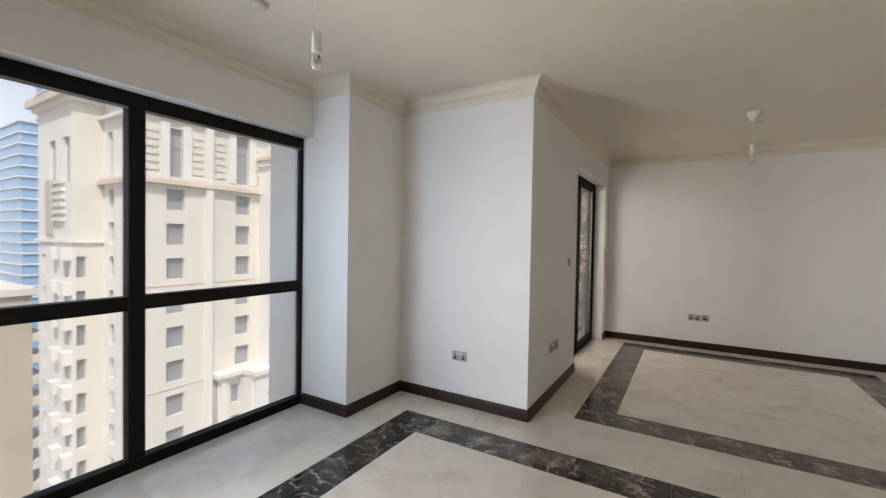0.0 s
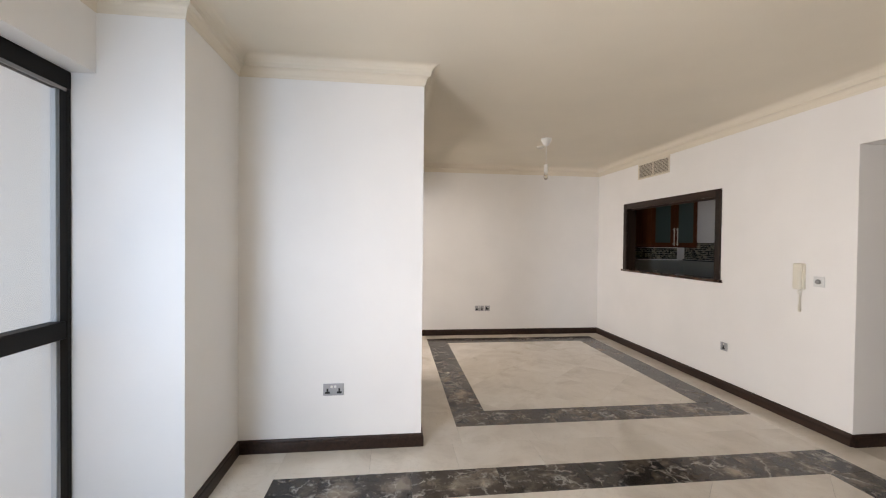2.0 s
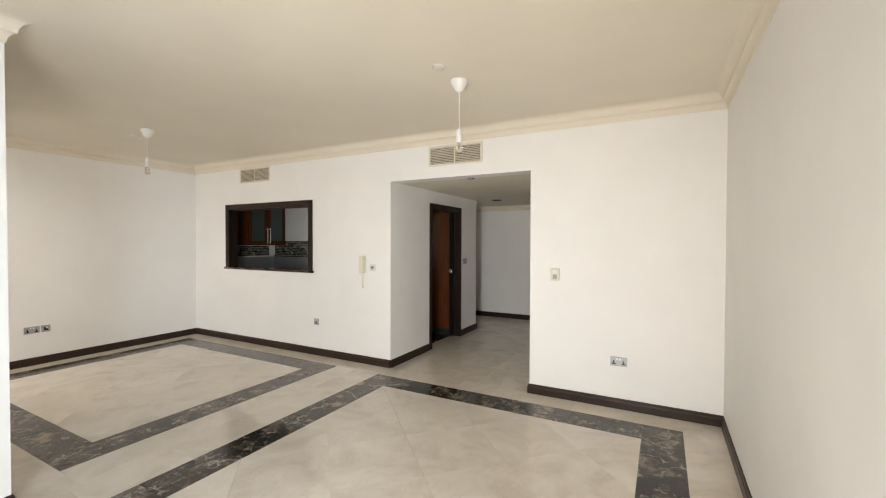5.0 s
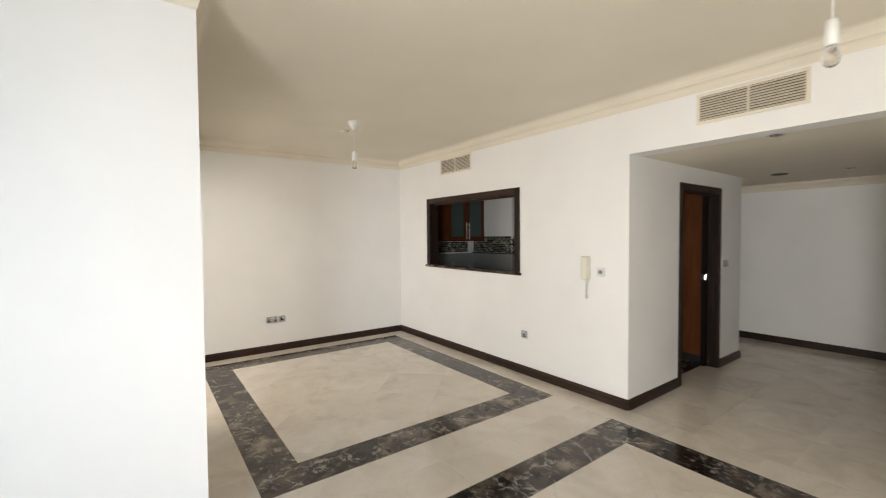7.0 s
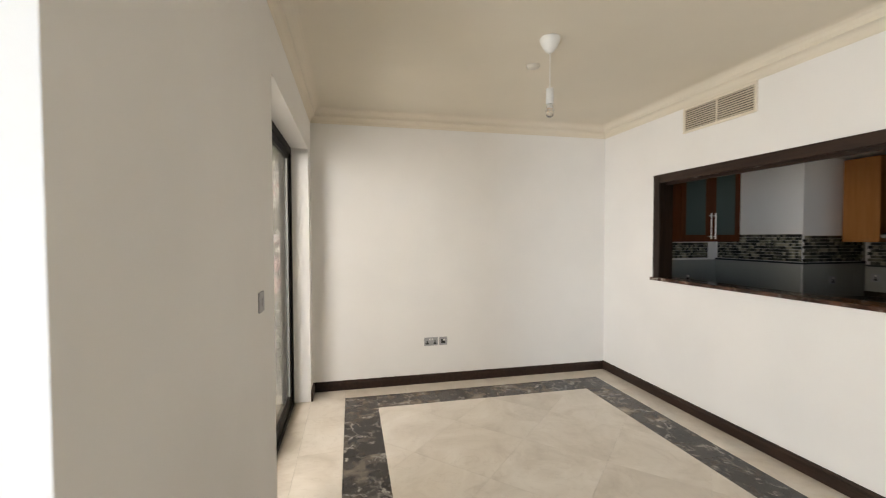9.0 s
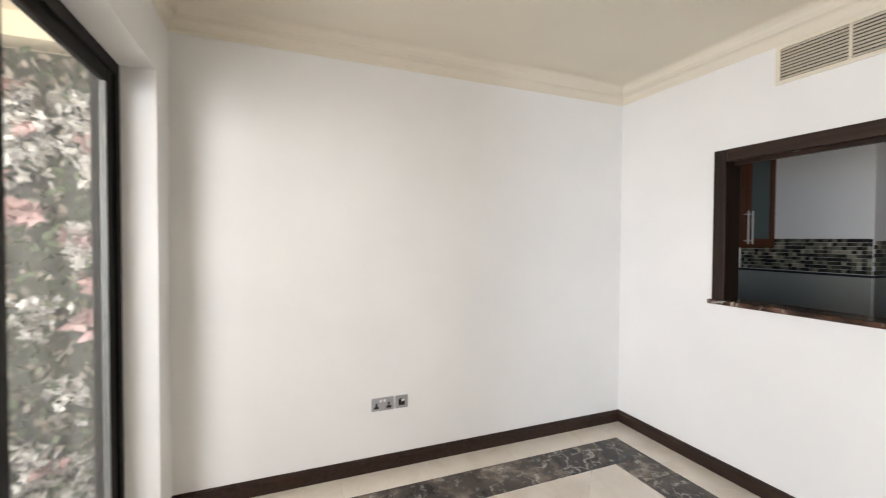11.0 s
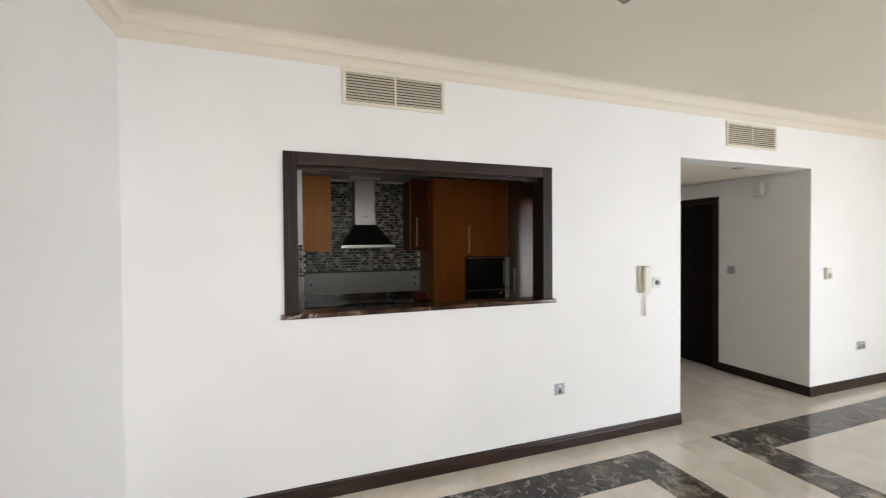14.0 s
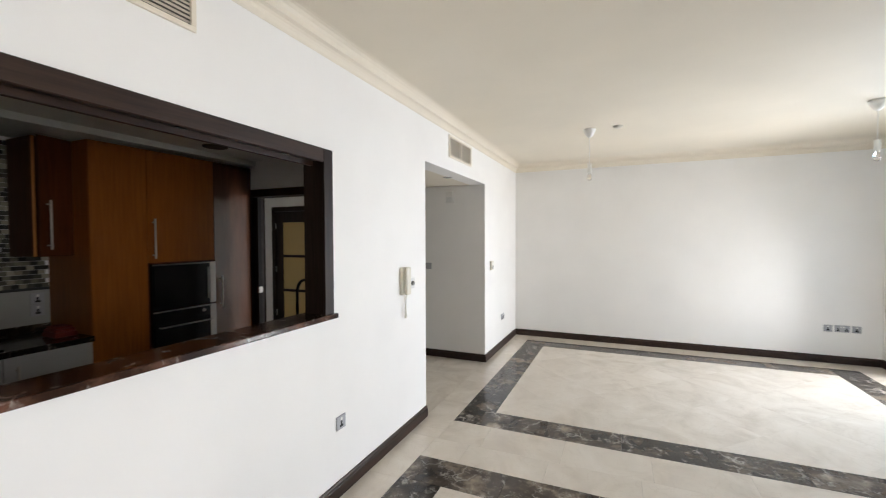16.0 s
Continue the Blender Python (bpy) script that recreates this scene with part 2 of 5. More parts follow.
def render_coat(name, colour, dirt=0.1):
    """Painted exterior render with rain streaks."""
    m = mat(name, colour, 0.85, spec=0.2)
    n1 = node(m, "ShaderNodeTexNoise", Scale=0.35, Detail=6.0)
    link(m, coords(m, (1, 1, 0.25)), n1.inputs["Vector"])
    lo = tuple(c * (1 - dirt) for c in colour)
    link(m, ramp(m, n1.outputs["Fac"], ((0.35, lo), (0.65, colour))), bsdf(m).inputs["Base Color"])
    n2 = node(m, "ShaderNodeTexNoise", Scale=6.0, Detail=3.0)
    link(m, coords(m), n2.inputs["Vector"])
    bump(m, n2.outputs["Fac"], 0.2, 0.02)
    return m


facade_cream = render_coat("cream_render", (0.73, 0.705, 0.63), 0.06)
facade_white = render_coat("white_render", (0.80, 0.785, 0.745), 0.06)
facade_pink = render_coat("pink_stone_band", (0.72, 0.61, 0.53))
facade_tan = render_coat("tan_render", (0.58, 0.51, 0.42))
own_facade = render_coat("pale_cream_render", (0.88, 0.84, 0.79), 0.05)
soffit_cream = render_coat("cream_soffit_render", (0.74, 0.64, 0.47))
roof_tile = render_coat("terracotta_tile", (0.42, 0.20, 0.12))
# far pane, tower glass and slab colours lightened to imitate distance haze
far_pane = mat("hazed_window_pane", (0.33, 0.35, 0.38), 0.25)
blue_pane = mat("blue_curtain_glass", (0.25, 0.42, 0.62), 0.15)
pale_slab = render_coat("pale_slab_edge", (0.72, 0.76, 0.80))
ground_mat = render_coat("sandy_ground", (0.40, 0.36, 0.30), 0.3)
pool_mat = mat("pool_water", (0.05, 0.35, 0.48), 0.1)

# ------------------------------------------------------------ mesh helpers
def box(bm, x0, x1, y0, y1, z0, z1, bevel=0.0, segs=2):
    vs = [bm.verts.new((x, y, z)) for x in (x0, x1) for y in (y0, y1) for z in (z0, z1)]
    fs = [bm.faces.new([vs[i] for i in f]) for f in
          ((0, 1, 3, 2), (4, 6, 7, 5), (0, 4, 5, 1), (2, 3, 7, 6), (0, 2, 6, 4), (1, 5, 7, 3))]
    if bevel:
        es = list({e for f in fs for e in f.edges})
        bmesh.ops.bevel(bm, geom=es, offset=bevel, segments=segs, affect="EDGES", profile=0.5)
    return bm


def boxed(*sizes, bevel=0.0, segs=2):
    bm = bmesh.new()
    for s in sizes:
        box(bm, *s, bevel=bevel, segs=segs)
    return bm


def ring(bm, rows, sides=24, centre=(0, 0), m=None):
    """A turned body from (radius, height) rows."""
    loops = []
    for r, z in rows:
        if r < 1e-6:
            loops.append([bm.verts.new((centre[0], centre[1], z))])
        else:
            loops.append([bm.verts.new((centre[0] + r * math.cos(a), centre[1] + r * math.sin(a), z))
                          for a in (2 * math.pi * i / sides for i in range(sides))])
    made = []
    for a, b in zip(loops, loops[1:]):
        n = max(len(a), len(b))
        for i in range(n):
            j = (i + 1) % n
            f = [a[i % len(a)], a[j % len(a)], b[j % len(b)], b[i % len(b)]]
            f = list(dict.fromkeys(f))
            if len(f) > 2:
                made.append(bm.faces.new(f))
    for l in (loops[0], loops[-1]):
        if len(l) > 2:
            bm.faces.new(l)
    for f in made:
        f.smooth = True
    bmesh.ops.recalc_face_normals(bm, faces=bm.faces)
    if m is not None:
        bmesh.ops.transform(bm, matrix=m, verts=bm.verts)
    return bm


def turned(rows, sides=24, centre=(0, 0), m=None):
    return ring(bmesh.new(), rows, sides, centre, m)


def tube(points, radius, sides=8):
    bm = bmesh.new()
    pts = [Vector(p) for p in points]
    loops = []
    for i, p in enumerate(pts):
        d = (pts[min(i + 1, len(pts) - 1)] - pts[max(i - 1, 0)]).normalized()
        u = d.orthogonal().normalized() if i == 0 else (u - d * u.dot(d)).normalized()
        v = d.cross(u)
        loops.append([bm.verts.new(p + radius * (math.cos(a) * u + math.sin(a) * v)) for a in (2 * math.pi * k / sides for k in range(sides))])
    for a, b in zip(loops, loops[1:]):
        for k in range(sides):
            bm.faces.new((a[k], a[(k + 1) % sides], b[(k + 1) % sides], b[k])).smooth = True
    bm.faces.new(loops[0][::-1]), bm.faces.new(loops[-1])
    bmesh.ops.recalc_face_normals(bm, faces=bm.faces)
    return bm


def prism(outline, z0, z1):
    bm = bmesh.new()
    lo = [bm.verts.new((x, y, z0)) for x, y in outline]
    hi = [bm.verts.new((x, y, z1)) for x, y in outline]
    bm.faces.new(lo[::-1]), bm.faces.new(hi)
    for i in range(len(lo)):
        j = (i + 1) % len(lo)
        bm.faces.new((lo[i], lo[j], hi[j], hi[i]))
    bmesh.ops.recalc_face_normals(bm, faces=bm.faces)
    return bm


def sweep(path, profile, closed=False):
    """A moulding along a level path; profile rows are (out to the left of the path, up), mitred at the corners."""
    bm = bmesh.new()
    pts = [Vector((x, y)) for x, y in path]
    n = len(pts)
    loops = []
    for i, p in enumerate(pts):
        ins = [(pts[b] - pts[a]).normalized() for a, b in (((i - 1) % n, i), (i, (i + 1) % n)) if closed or (i > 0 if b == i else i < n - 1)]
        normals = [Vector((-d.y, d.x)) for d in ins]
        mit = normals[0] if len(normals) == 1 else (normals[0] + normals[1]) / (1 + normals[0].dot(normals[1]))
        loops.append([bm.verts.new((p.x + mit.x * o, p.y + mit.y * o, z)) for o, z in profile])
    pairs = list(zip(loops, loops[1:])) + ([(loops[-1], loops[0])] if closed else [])
    k = len(profile)
    for a, b in pairs:
        for j in range(k):
            bm.faces.new((a[j], a[(j + 1) % k], b[(j + 1) % k], b[j]))
    if not closed:
        bm.faces.new(loops[0]), bm.faces.new(loops[-1][::-1])
    bmesh.ops.recalc_face_normals(bm, faces=bm.faces)
    return bm


def part(name, bm, material, parent=None, label="", m=None):
    me = bpy.data.meshes.new(name)
    bm.to_mesh(me)
    bm.free()
    me.materials.append(material)
    ob = new(name, me)
    if m is not None:
        ob.matrix_basis = m
    if parent is not None:
        ob.parent = parent
    if label:
        tagged(ob, label)
    return ob


def thing(name, place, label, category, group="", kind=""):
    ob = new(name)
    ob.empty_display_size = 0.1
    ob.location = place
    return tagged(ob, label, category, group, kind)


def structure(name, bm, material, label, category):
    return tagged(part(name, bm, material), label, category, kind="structure")


# ------------------------------------------------------------ the plan
EX = 2.105            # face of the wall with the kitchen hatch
SY, NY = -0.144, 7.244  # end walls
NOOK_Y, BALC_X = 3.61, -1.147
PIL_X, HEAD_X = -2.45, -2.875
WIN_S, WIN_N = 0.295, 2.865
TOP = 2.80
CORR_S, CORR_N, CORR_Z = 1.522, 3.268, 2.288
HATCH = (4.612, 6.395, 1.122, 2.082)
KN, KX, KZ = 7.33, 4.62, 2.40   # kitchen far walls and ceiling
HALL_X, HALL_N = 6.0, 6.2
KT = 0.13              # thickness of the kitchen wall
DOOR_S, DOOR_N, DOOR_Z = 5.19, 7.0, 2.365

# walls
structure("wall_east", boxed(
    (EX, EX + 0.2, SY - 0.2, CORR_S, 0, TOP), (EX, EX + 0.2, CORR_S, CORR_N, CORR_Z, TOP),
    (EX, EX + KT, CORR_N, HATCH[0], 0, TOP), (EX, EX + KT, HATCH[0], HATCH[1], 0, HATCH[2]),
    (EX, EX + KT, HATCH[0], HATCH[1], HATCH[3], TOP), (EX, EX + KT, HATCH[1], KN + 0.2, 0, TOP)),
    wall_paint, "white painted plaster wall with a kitchen hatch and a corridor opening", "wall")
structure("wall_north", boxed((BALC_X - 0.25, EX, NY, NY + 0.2, 0, TOP)), wall_paint, "plain white painted plaster end wall", "wall")
structure("wall_south", boxed((-3.42, EX, SY - 0.2, SY, 0, TOP)), wall_paint, "plain white painted plaster end wall", "wall")
structure("wall_balcony_side", boxed(
    (BALC_X - 0.25, BALC_X, NOOK_Y, DOOR_S, 0, TOP), (BALC_X - 0.25, BALC_X, DOOR_S, DOOR_N, DOOR_Z, TOP),
    (BALC_X - 0.25, BALC_X, DOOR_N, NY, 0, TOP)), wall_paint, "white painted plaster wall with a balcony door opening", "wall")
structure("wall_nook", boxed((PIL_X, BALC_X - 0.25, NOOK_Y, NOOK_Y + 0.2, 0, TOP)), wall_paint, "white painted plaster return wall with a power socket", "wall")
structure("wall_pillar_north", boxed((-3.13, PIL_X, WIN_N, NOOK_Y + 0.2, 0, TOP)), wall_paint, "white painted structural pillar beside the window", "wall")
structure("wall_pillar_south", boxed((-3.13, PIL_X, SY, WIN_S, 0, TOP)), wall_paint, "white painted structural pillar beside the window", "wall")
structure("wall_window_head", boxed((-3.10, HEAD_X, WIN_S, WIN_N, 2.36, TOP)), wall_paint, "white painted plaster head over the window", "wall")
structure("exterior_fin", boxed((-3.46, -3.13, 2.872, NOOK_Y + 0.2, -0.3, TOP + 0.15)), own_facade, "pale rendered outer fin of the building beside the window", "facade")
structure("exterior_sill", boxed((-3.13, -3.06, WIN_S, WIN_N, -0.3, -0.01), (-3.47, -3.13, WIN_N - 0.003, 2.871, -0.02, 0.0)), own_facade, "grey-beige rendered outer window ledge", "ledge")

room_outline = [(EX, SY), (EX, NY), (BALC_X, NY), (BALC_X, NOOK_Y), (PIL_X, NOOK_Y), (PIL_X, WIN_N), (HEAD_X, WIN_N),
                (HEAD_X, WIN_S), (PIL_X, WIN_S), (PIL_X, SY)]
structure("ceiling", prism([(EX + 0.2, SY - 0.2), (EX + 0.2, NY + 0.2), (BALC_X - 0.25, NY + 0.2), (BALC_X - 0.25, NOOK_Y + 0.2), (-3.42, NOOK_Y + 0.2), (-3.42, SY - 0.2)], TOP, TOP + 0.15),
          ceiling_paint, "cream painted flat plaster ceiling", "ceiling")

# cornice: small fillet, cove, two steps
CB = 2.668
cove = [(0.0, TOP), (0.0, CB), (0.002, CB), (0.008, CB + 0.012)]
cove += [(0.008 + 0.036 * (1 - math.cos(a)), CB + 0.009 + 0.052 * math.sin(a)) for a in (radians(d) for d in (20, 40, 60, 80))]
cove += [(0.044, CB + 0.063)]
cove += [(0.044 + 0.062 * (1 - math.cos(a)), CB + 0.066 + 0.0655 * math.sin(a)) for a in (radians(d) for d in (0, 20, 40, 60, 76))]
cove += [(0.108, TOP)]
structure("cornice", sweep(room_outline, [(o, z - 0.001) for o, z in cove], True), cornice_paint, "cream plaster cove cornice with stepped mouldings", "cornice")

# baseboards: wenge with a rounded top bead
# end cabinet's cherry, its colour darkened to hold the shade behind the doorway
SHADED_SIDE = wood("shaded_cherry_side", (0.035, 0.006, 0.002), (0.065, 0.012, 0.003), 0.5, spec=0.15)
SHADED_END = wood("shaded_glossy_cherry", (0.085, 0.028, 0.010), (0.13, 0.045, 0.017), 0.2, spec=0.7)

BASE = [(0.0, 0.0), (0.018, 0.0), (0.018, 0.066), (0.0165, 0.072), (0.012, 0.076), (0.012, 0.084), (0.009, 0.091), (0.004, 0.095), (0.0, 0.095)]


def baseboard(path):
    tagged(part("baseboard", sweep(path, BASE), dark_wood_y), "dark brown wooden baseboard with a rounded top", "baseboard", kind="structure")


baseboard([(EX, CORR_N), (EX, NY), (BALC_X, NY), (BALC_X, DOOR_N)])
baseboard([(BALC_X, DOOR_S), (BALC_X, NOOK_Y), (PIL_X, NOOK_Y), (PIL_X, WIN_N), (-2.975, WIN_N)])
baseboard([(-2.975, WIN_S), (PIL_X, WIN_S), (PIL_X, SY), (EX, SY), (EX, CORR_S), (3.08, CORR_S)])
baseboard([(3.06, CORR_N), (EX, CORR_N)])
baseboard([(4.73, 4.6), (4.73, CORR_N), (4.07, CORR_N)])
baseboard([(HALL_X, CORR_S), (HALL_X, HALL_N)])
baseboard([(4.01, CORR_S), (4.72, CORR_S)])

# corridor and hall
structure("wall_corridor_north", boxed(
    (EX + KT, 3.09, CORR_N, CORR_N + 0.15, 0, KZ), (3.09, 4.07, CORR_N, CORR_N + 0.15, 2.10, KZ), (4.07, 4.73, CORR_N, CORR_N + 0.15, 0, KZ)),
    wall_paint, "white painted corridor wall with an open kitchen doorway", "wall")
structure("wall_corridor_south", boxed((EX + 0.2, 3.08, CORR_S - 0.15, CORR_S, 0, KZ), (3.08, 3.98, CORR_S - 0.15, CORR_S, 2.10, KZ), (3.98, 4.75, CORR_S - 0.15, CORR_S, 0, KZ),
          (4.75, 5.69, CORR_S - 0.15, CORR_S, 2.10, KZ), (5.69, HALL_X, CORR_S - 0.15, CORR_S, 0, KZ)), wall_paint, "white painted corridor wall with dark doors", "wall")
structure("wall_hall_end", boxed((HALL_X, HALL_X + 0.15, CORR_S - 0.15, HALL_N + 0.15, 0, KZ)), wall_paint, "plain white painted hall wall", "wall")
structure("wall_hall_north", boxed((4.73, HALL_X, HALL_N, HALL_N + 0.15, 0, KZ)), wall_paint, "plain white painted hall wall", "wall")
structure("wall_kitchen_back", boxed((KX, KX + 0.16, CORR_N + 0.15, KN, 0, KZ + 0.1)), wall_paint, "white painted kitchen wall behind the cabinets", "wall")
structure("wall_kitchen_north", boxed((EX + KT, KX, KN, KN + 0.2, 0, KZ + 0.1)), wall_paint, "white painted kitchen wall behind wall cabinets", "wall")
structure("wall_kitchen_pillar", boxed((3.757, KX, 6.305, KN, 0, KZ)), wall_paint, "white painted pillar in the kitchen corner", "wall")
structure("ceiling_corridor", prism([(EX + 0.2, CORR_S - 0.15), (HALL_X + 0.15, CORR_S - 0.15), (HALL_X + 0.15, HALL_N + 0.15), (4.73, HALL_N + 0.15), (4.73, CORR_N), (EX + 0.2, CORR_N)], CORR_Z, CORR_Z + 0.12),
          ceiling_paint, "low cream painted corridor ceiling", "ceiling")
structure("ceiling_kitchen", boxed(
    (EX + KT, KX, CORR_N + 0.15, KN, KZ, KZ + 0.1),
    *((EX + KT + 0.005 + 0.6 * i, EX + KT + 0.595 + 0.6 * i, CORR_N + 0.155 + 0.6 * j, CORR_N + 0.155 + 0.6 * j + 0.59, KZ - 0.012, KZ) for i in range(4) for j in range(6)
      if EX + KT + 0.595 + 0.6 * i < 3.97)), kitchen_ceiling, "grey-white panelled kitchen ceiling", "ceiling")
hall_cove = [(0.0, CORR_Z), (0.0, CORR_Z - 0.10), (0.012, CORR_Z - 0.10), (0.02, CORR_Z - 0.07), (0.05, CORR_Z - 0.035), (0.075, CORR_Z - 0.03), (0.085, CORR_Z)]
structure("cornice_hall", sweep([(HALL_X, CORR_S), (HALL_X, HALL_N), (4.73, HALL_N), (4.73, CORR_N)], [(o, z - 0.001) for o, z in hall_cove]), cornice_paint, "cream plaster cornice in the hall", "cornice")

# floor slab under the tiles
# unseen wall added to stop daylight leaking past the corridor doors
structure("light_stop_wall", boxed((EX + 0.2, HALL_X + 0.15, CORR_S - 0.45, CORR_S - 0.35, -0.2, KZ), (EX + 0.2, EX + 0.3, CORR_S - 0.35, CORR_S - 0.15, -0.2, KZ), (HALL_X + 0.05, HALL_X + 0.15, CORR_S - 0.35, CORR_S - 0.15, -0.2, KZ)), wall_paint, "added unseen wall stopping light from behind the corridor doors", "wall")
structure("floor", boxed((-2.985, EX + 0.2, SY - 0.2, NOOK_Y, -0.2, -0.012), (BALC_X - 0.25, EX + 0.2, NOOK_Y, KN + 0.2, -0.2, -0.012),
          (EX + 0.2, HALL_X, CORR_S - 0.45, KN, -0.2, -0.012)), grout, "polished cream marble floor with dark inlaid borders", "floor")
floor_ob = bpy.data.objects["floor"]

# ------------------------------------------------------------ window
def pane_box(name, bm, parent):
    ob = part(name, bm, glass, parent, "clear window glass")
    ob.visible_shadow = False
    return ob


window = thing("window_1", (-3.02, (WIN_S + WIN_N) / 2, 0), "floor-to-ceiling window with dark bronze frame", "window", kind="structure")
wx0, wx1 = -0.05, 0.03       # frame depth about the window's plane
half = (WIN_N - WIN_S) / 2


def wpart(name, *sizes, material=bronze, bevel=0.004, label=""):
    return part(name, boxed(*sizes, bevel=bevel, segs=1), material, window, label)


wpart("head_frame", (wx0, wx1, -half, half, 2.268, 2.358))
wpart("sill_frame", (wx0, wx1, -half, half, -0.02, 0.068))
for a, b in ((half - 0.030, half - 0.002), (-half + 0.002, -half + 0.030)):
    wpart("jamb_frame", (-0.008, wx1, a, b, 0.068, 2.268))
    wpart("outer_jamb", (wx0, -0.022, a, b, 0.068, 2.268), material=bead_alu, bevel=0.002, label="pale aluminium outer profile")
wpart("mullion", (wx0, wx1, -0.048, 0.048, 0.068, 2.268))
for a, b in ((-half + 0.030, -0.048), (0.048, half - 0.030)):
    wpart("transom", (wx0, wx1 - 0.003, a, b, 1.012, 1.100))
    wpart("glazing_bead", (wx1 - 0.012, wx1 - 0.002, a, b, 2.253, 2.268), material=grey_alu, bevel=0)
    for z0, z1 in ((0.068, 1.012), (1.100, 2.268)):
        pane_box("pane", boxed((-0.020, -0.010, a, b, z0, z1)), window)

# ------------------------------------------------------------ balcony sliding door
bdoor = thing("door_1", (-1.345, DOOR_S, 0), "dark bronze framed sliding glass balcony door, closed", "door", kind="structure")
span = DOOR_N - DOOR_S


def dpart(name, *sizes, material=bronze, bevel=0.003, parent=None, label=""):
    return part(name, boxed(*sizes, bevel=bevel, segs=1), material, parent or bdoor, label)


dpart("head_frame", (-0.05, 0.05, 0.0, span, DOOR_Z - 0.06, DOOR_Z - 0.001))
dpart("threshold", (-0.05, 0.05, 0.0, span, -0.011, 0.03))
dpart("jamb_frame", (-0.05, 0.05, 0.001, 0.05, 0.03, DOOR_Z - 0.06))
dpart("jamb_frame", (-0.05, 0.05, span - 0.05, span - 0.001, 0.03, DOOR_Z - 0.06))
for x0, a, b in ((-0.035, 0.05, span / 2 + 0.04), (0.005, span / 2 - 0.04, span - 0.05)):
    leaf = dpart("sash", (x0, x0 + 0.03, a + 0.06, b - 0.06, 0.03, 0.11), (x0, x0 + 0.03, a + 0.06, b - 0.06, DOOR_Z - 0.12, DOOR_Z - 0.06))
    dpart("stile", (x0, x0 + 0.03, a, a + 0.06, 0.03, DOOR_Z - 0.06), material=bronze, parent=leaf)
    # outer leaf's meeting stile: grey colour stands for daylight falling on it
    dpart("stile", (x0, x0 + 0.03, b - 0.06, b, 0.03, DOOR_Z - 0.06), material=stile_grey if x0 < 0 else bronze, parent=leaf)
    dpart("edge_strip", (x0 + 0.004, x0 + 0.026, b - 0.075, b - 0.06, 0.11, DOOR_Z - 0.12), material=stile_grey, bevel=0, parent=leaf, label="grey glazing strip")
    ob = part("pane", boxed((x0 + 0.012, x0 + 0.018, a + 0.06, b - 0.075, 0.11, DOOR_Z - 0.12)), door_glass, leaf, "clear door glass")
    ob.visible_shadow = False

# ------------------------------------------------------------ balcony
structure("balcony_floor", boxed((-2.9, BALC_X - 0.25, NOOK_Y + 0.2, 7.6, -0.2, -0.02)), grout, "tiled balcony floor", "floor")
structure("balcony_ceiling", boxed((-2.9, BALC_X - 0.25, NOOK_Y + 0.2, 7.6, 2.62, 2.78), (-2.9, BALC_X - 0.25, 7.18, 7.34, 2.50, 2.62)), soffit_cream, "cream rendered balcony soffit with a beam", "ceiling")
structure("balcony_wall_north", boxed((-2.9, BALC_X - 0.25, 7.34, 7.6, -0.02, 2.62)), soffit_cream, "cream rendered balcony end wall", "wall")
structure("balcony_parapet", boxed((-3.1, -2.9, NOOK_Y + 0.2, 7.6, -0.2, 0.9)), facade_cream, "low cream rendered balcony parapet", "parapet")


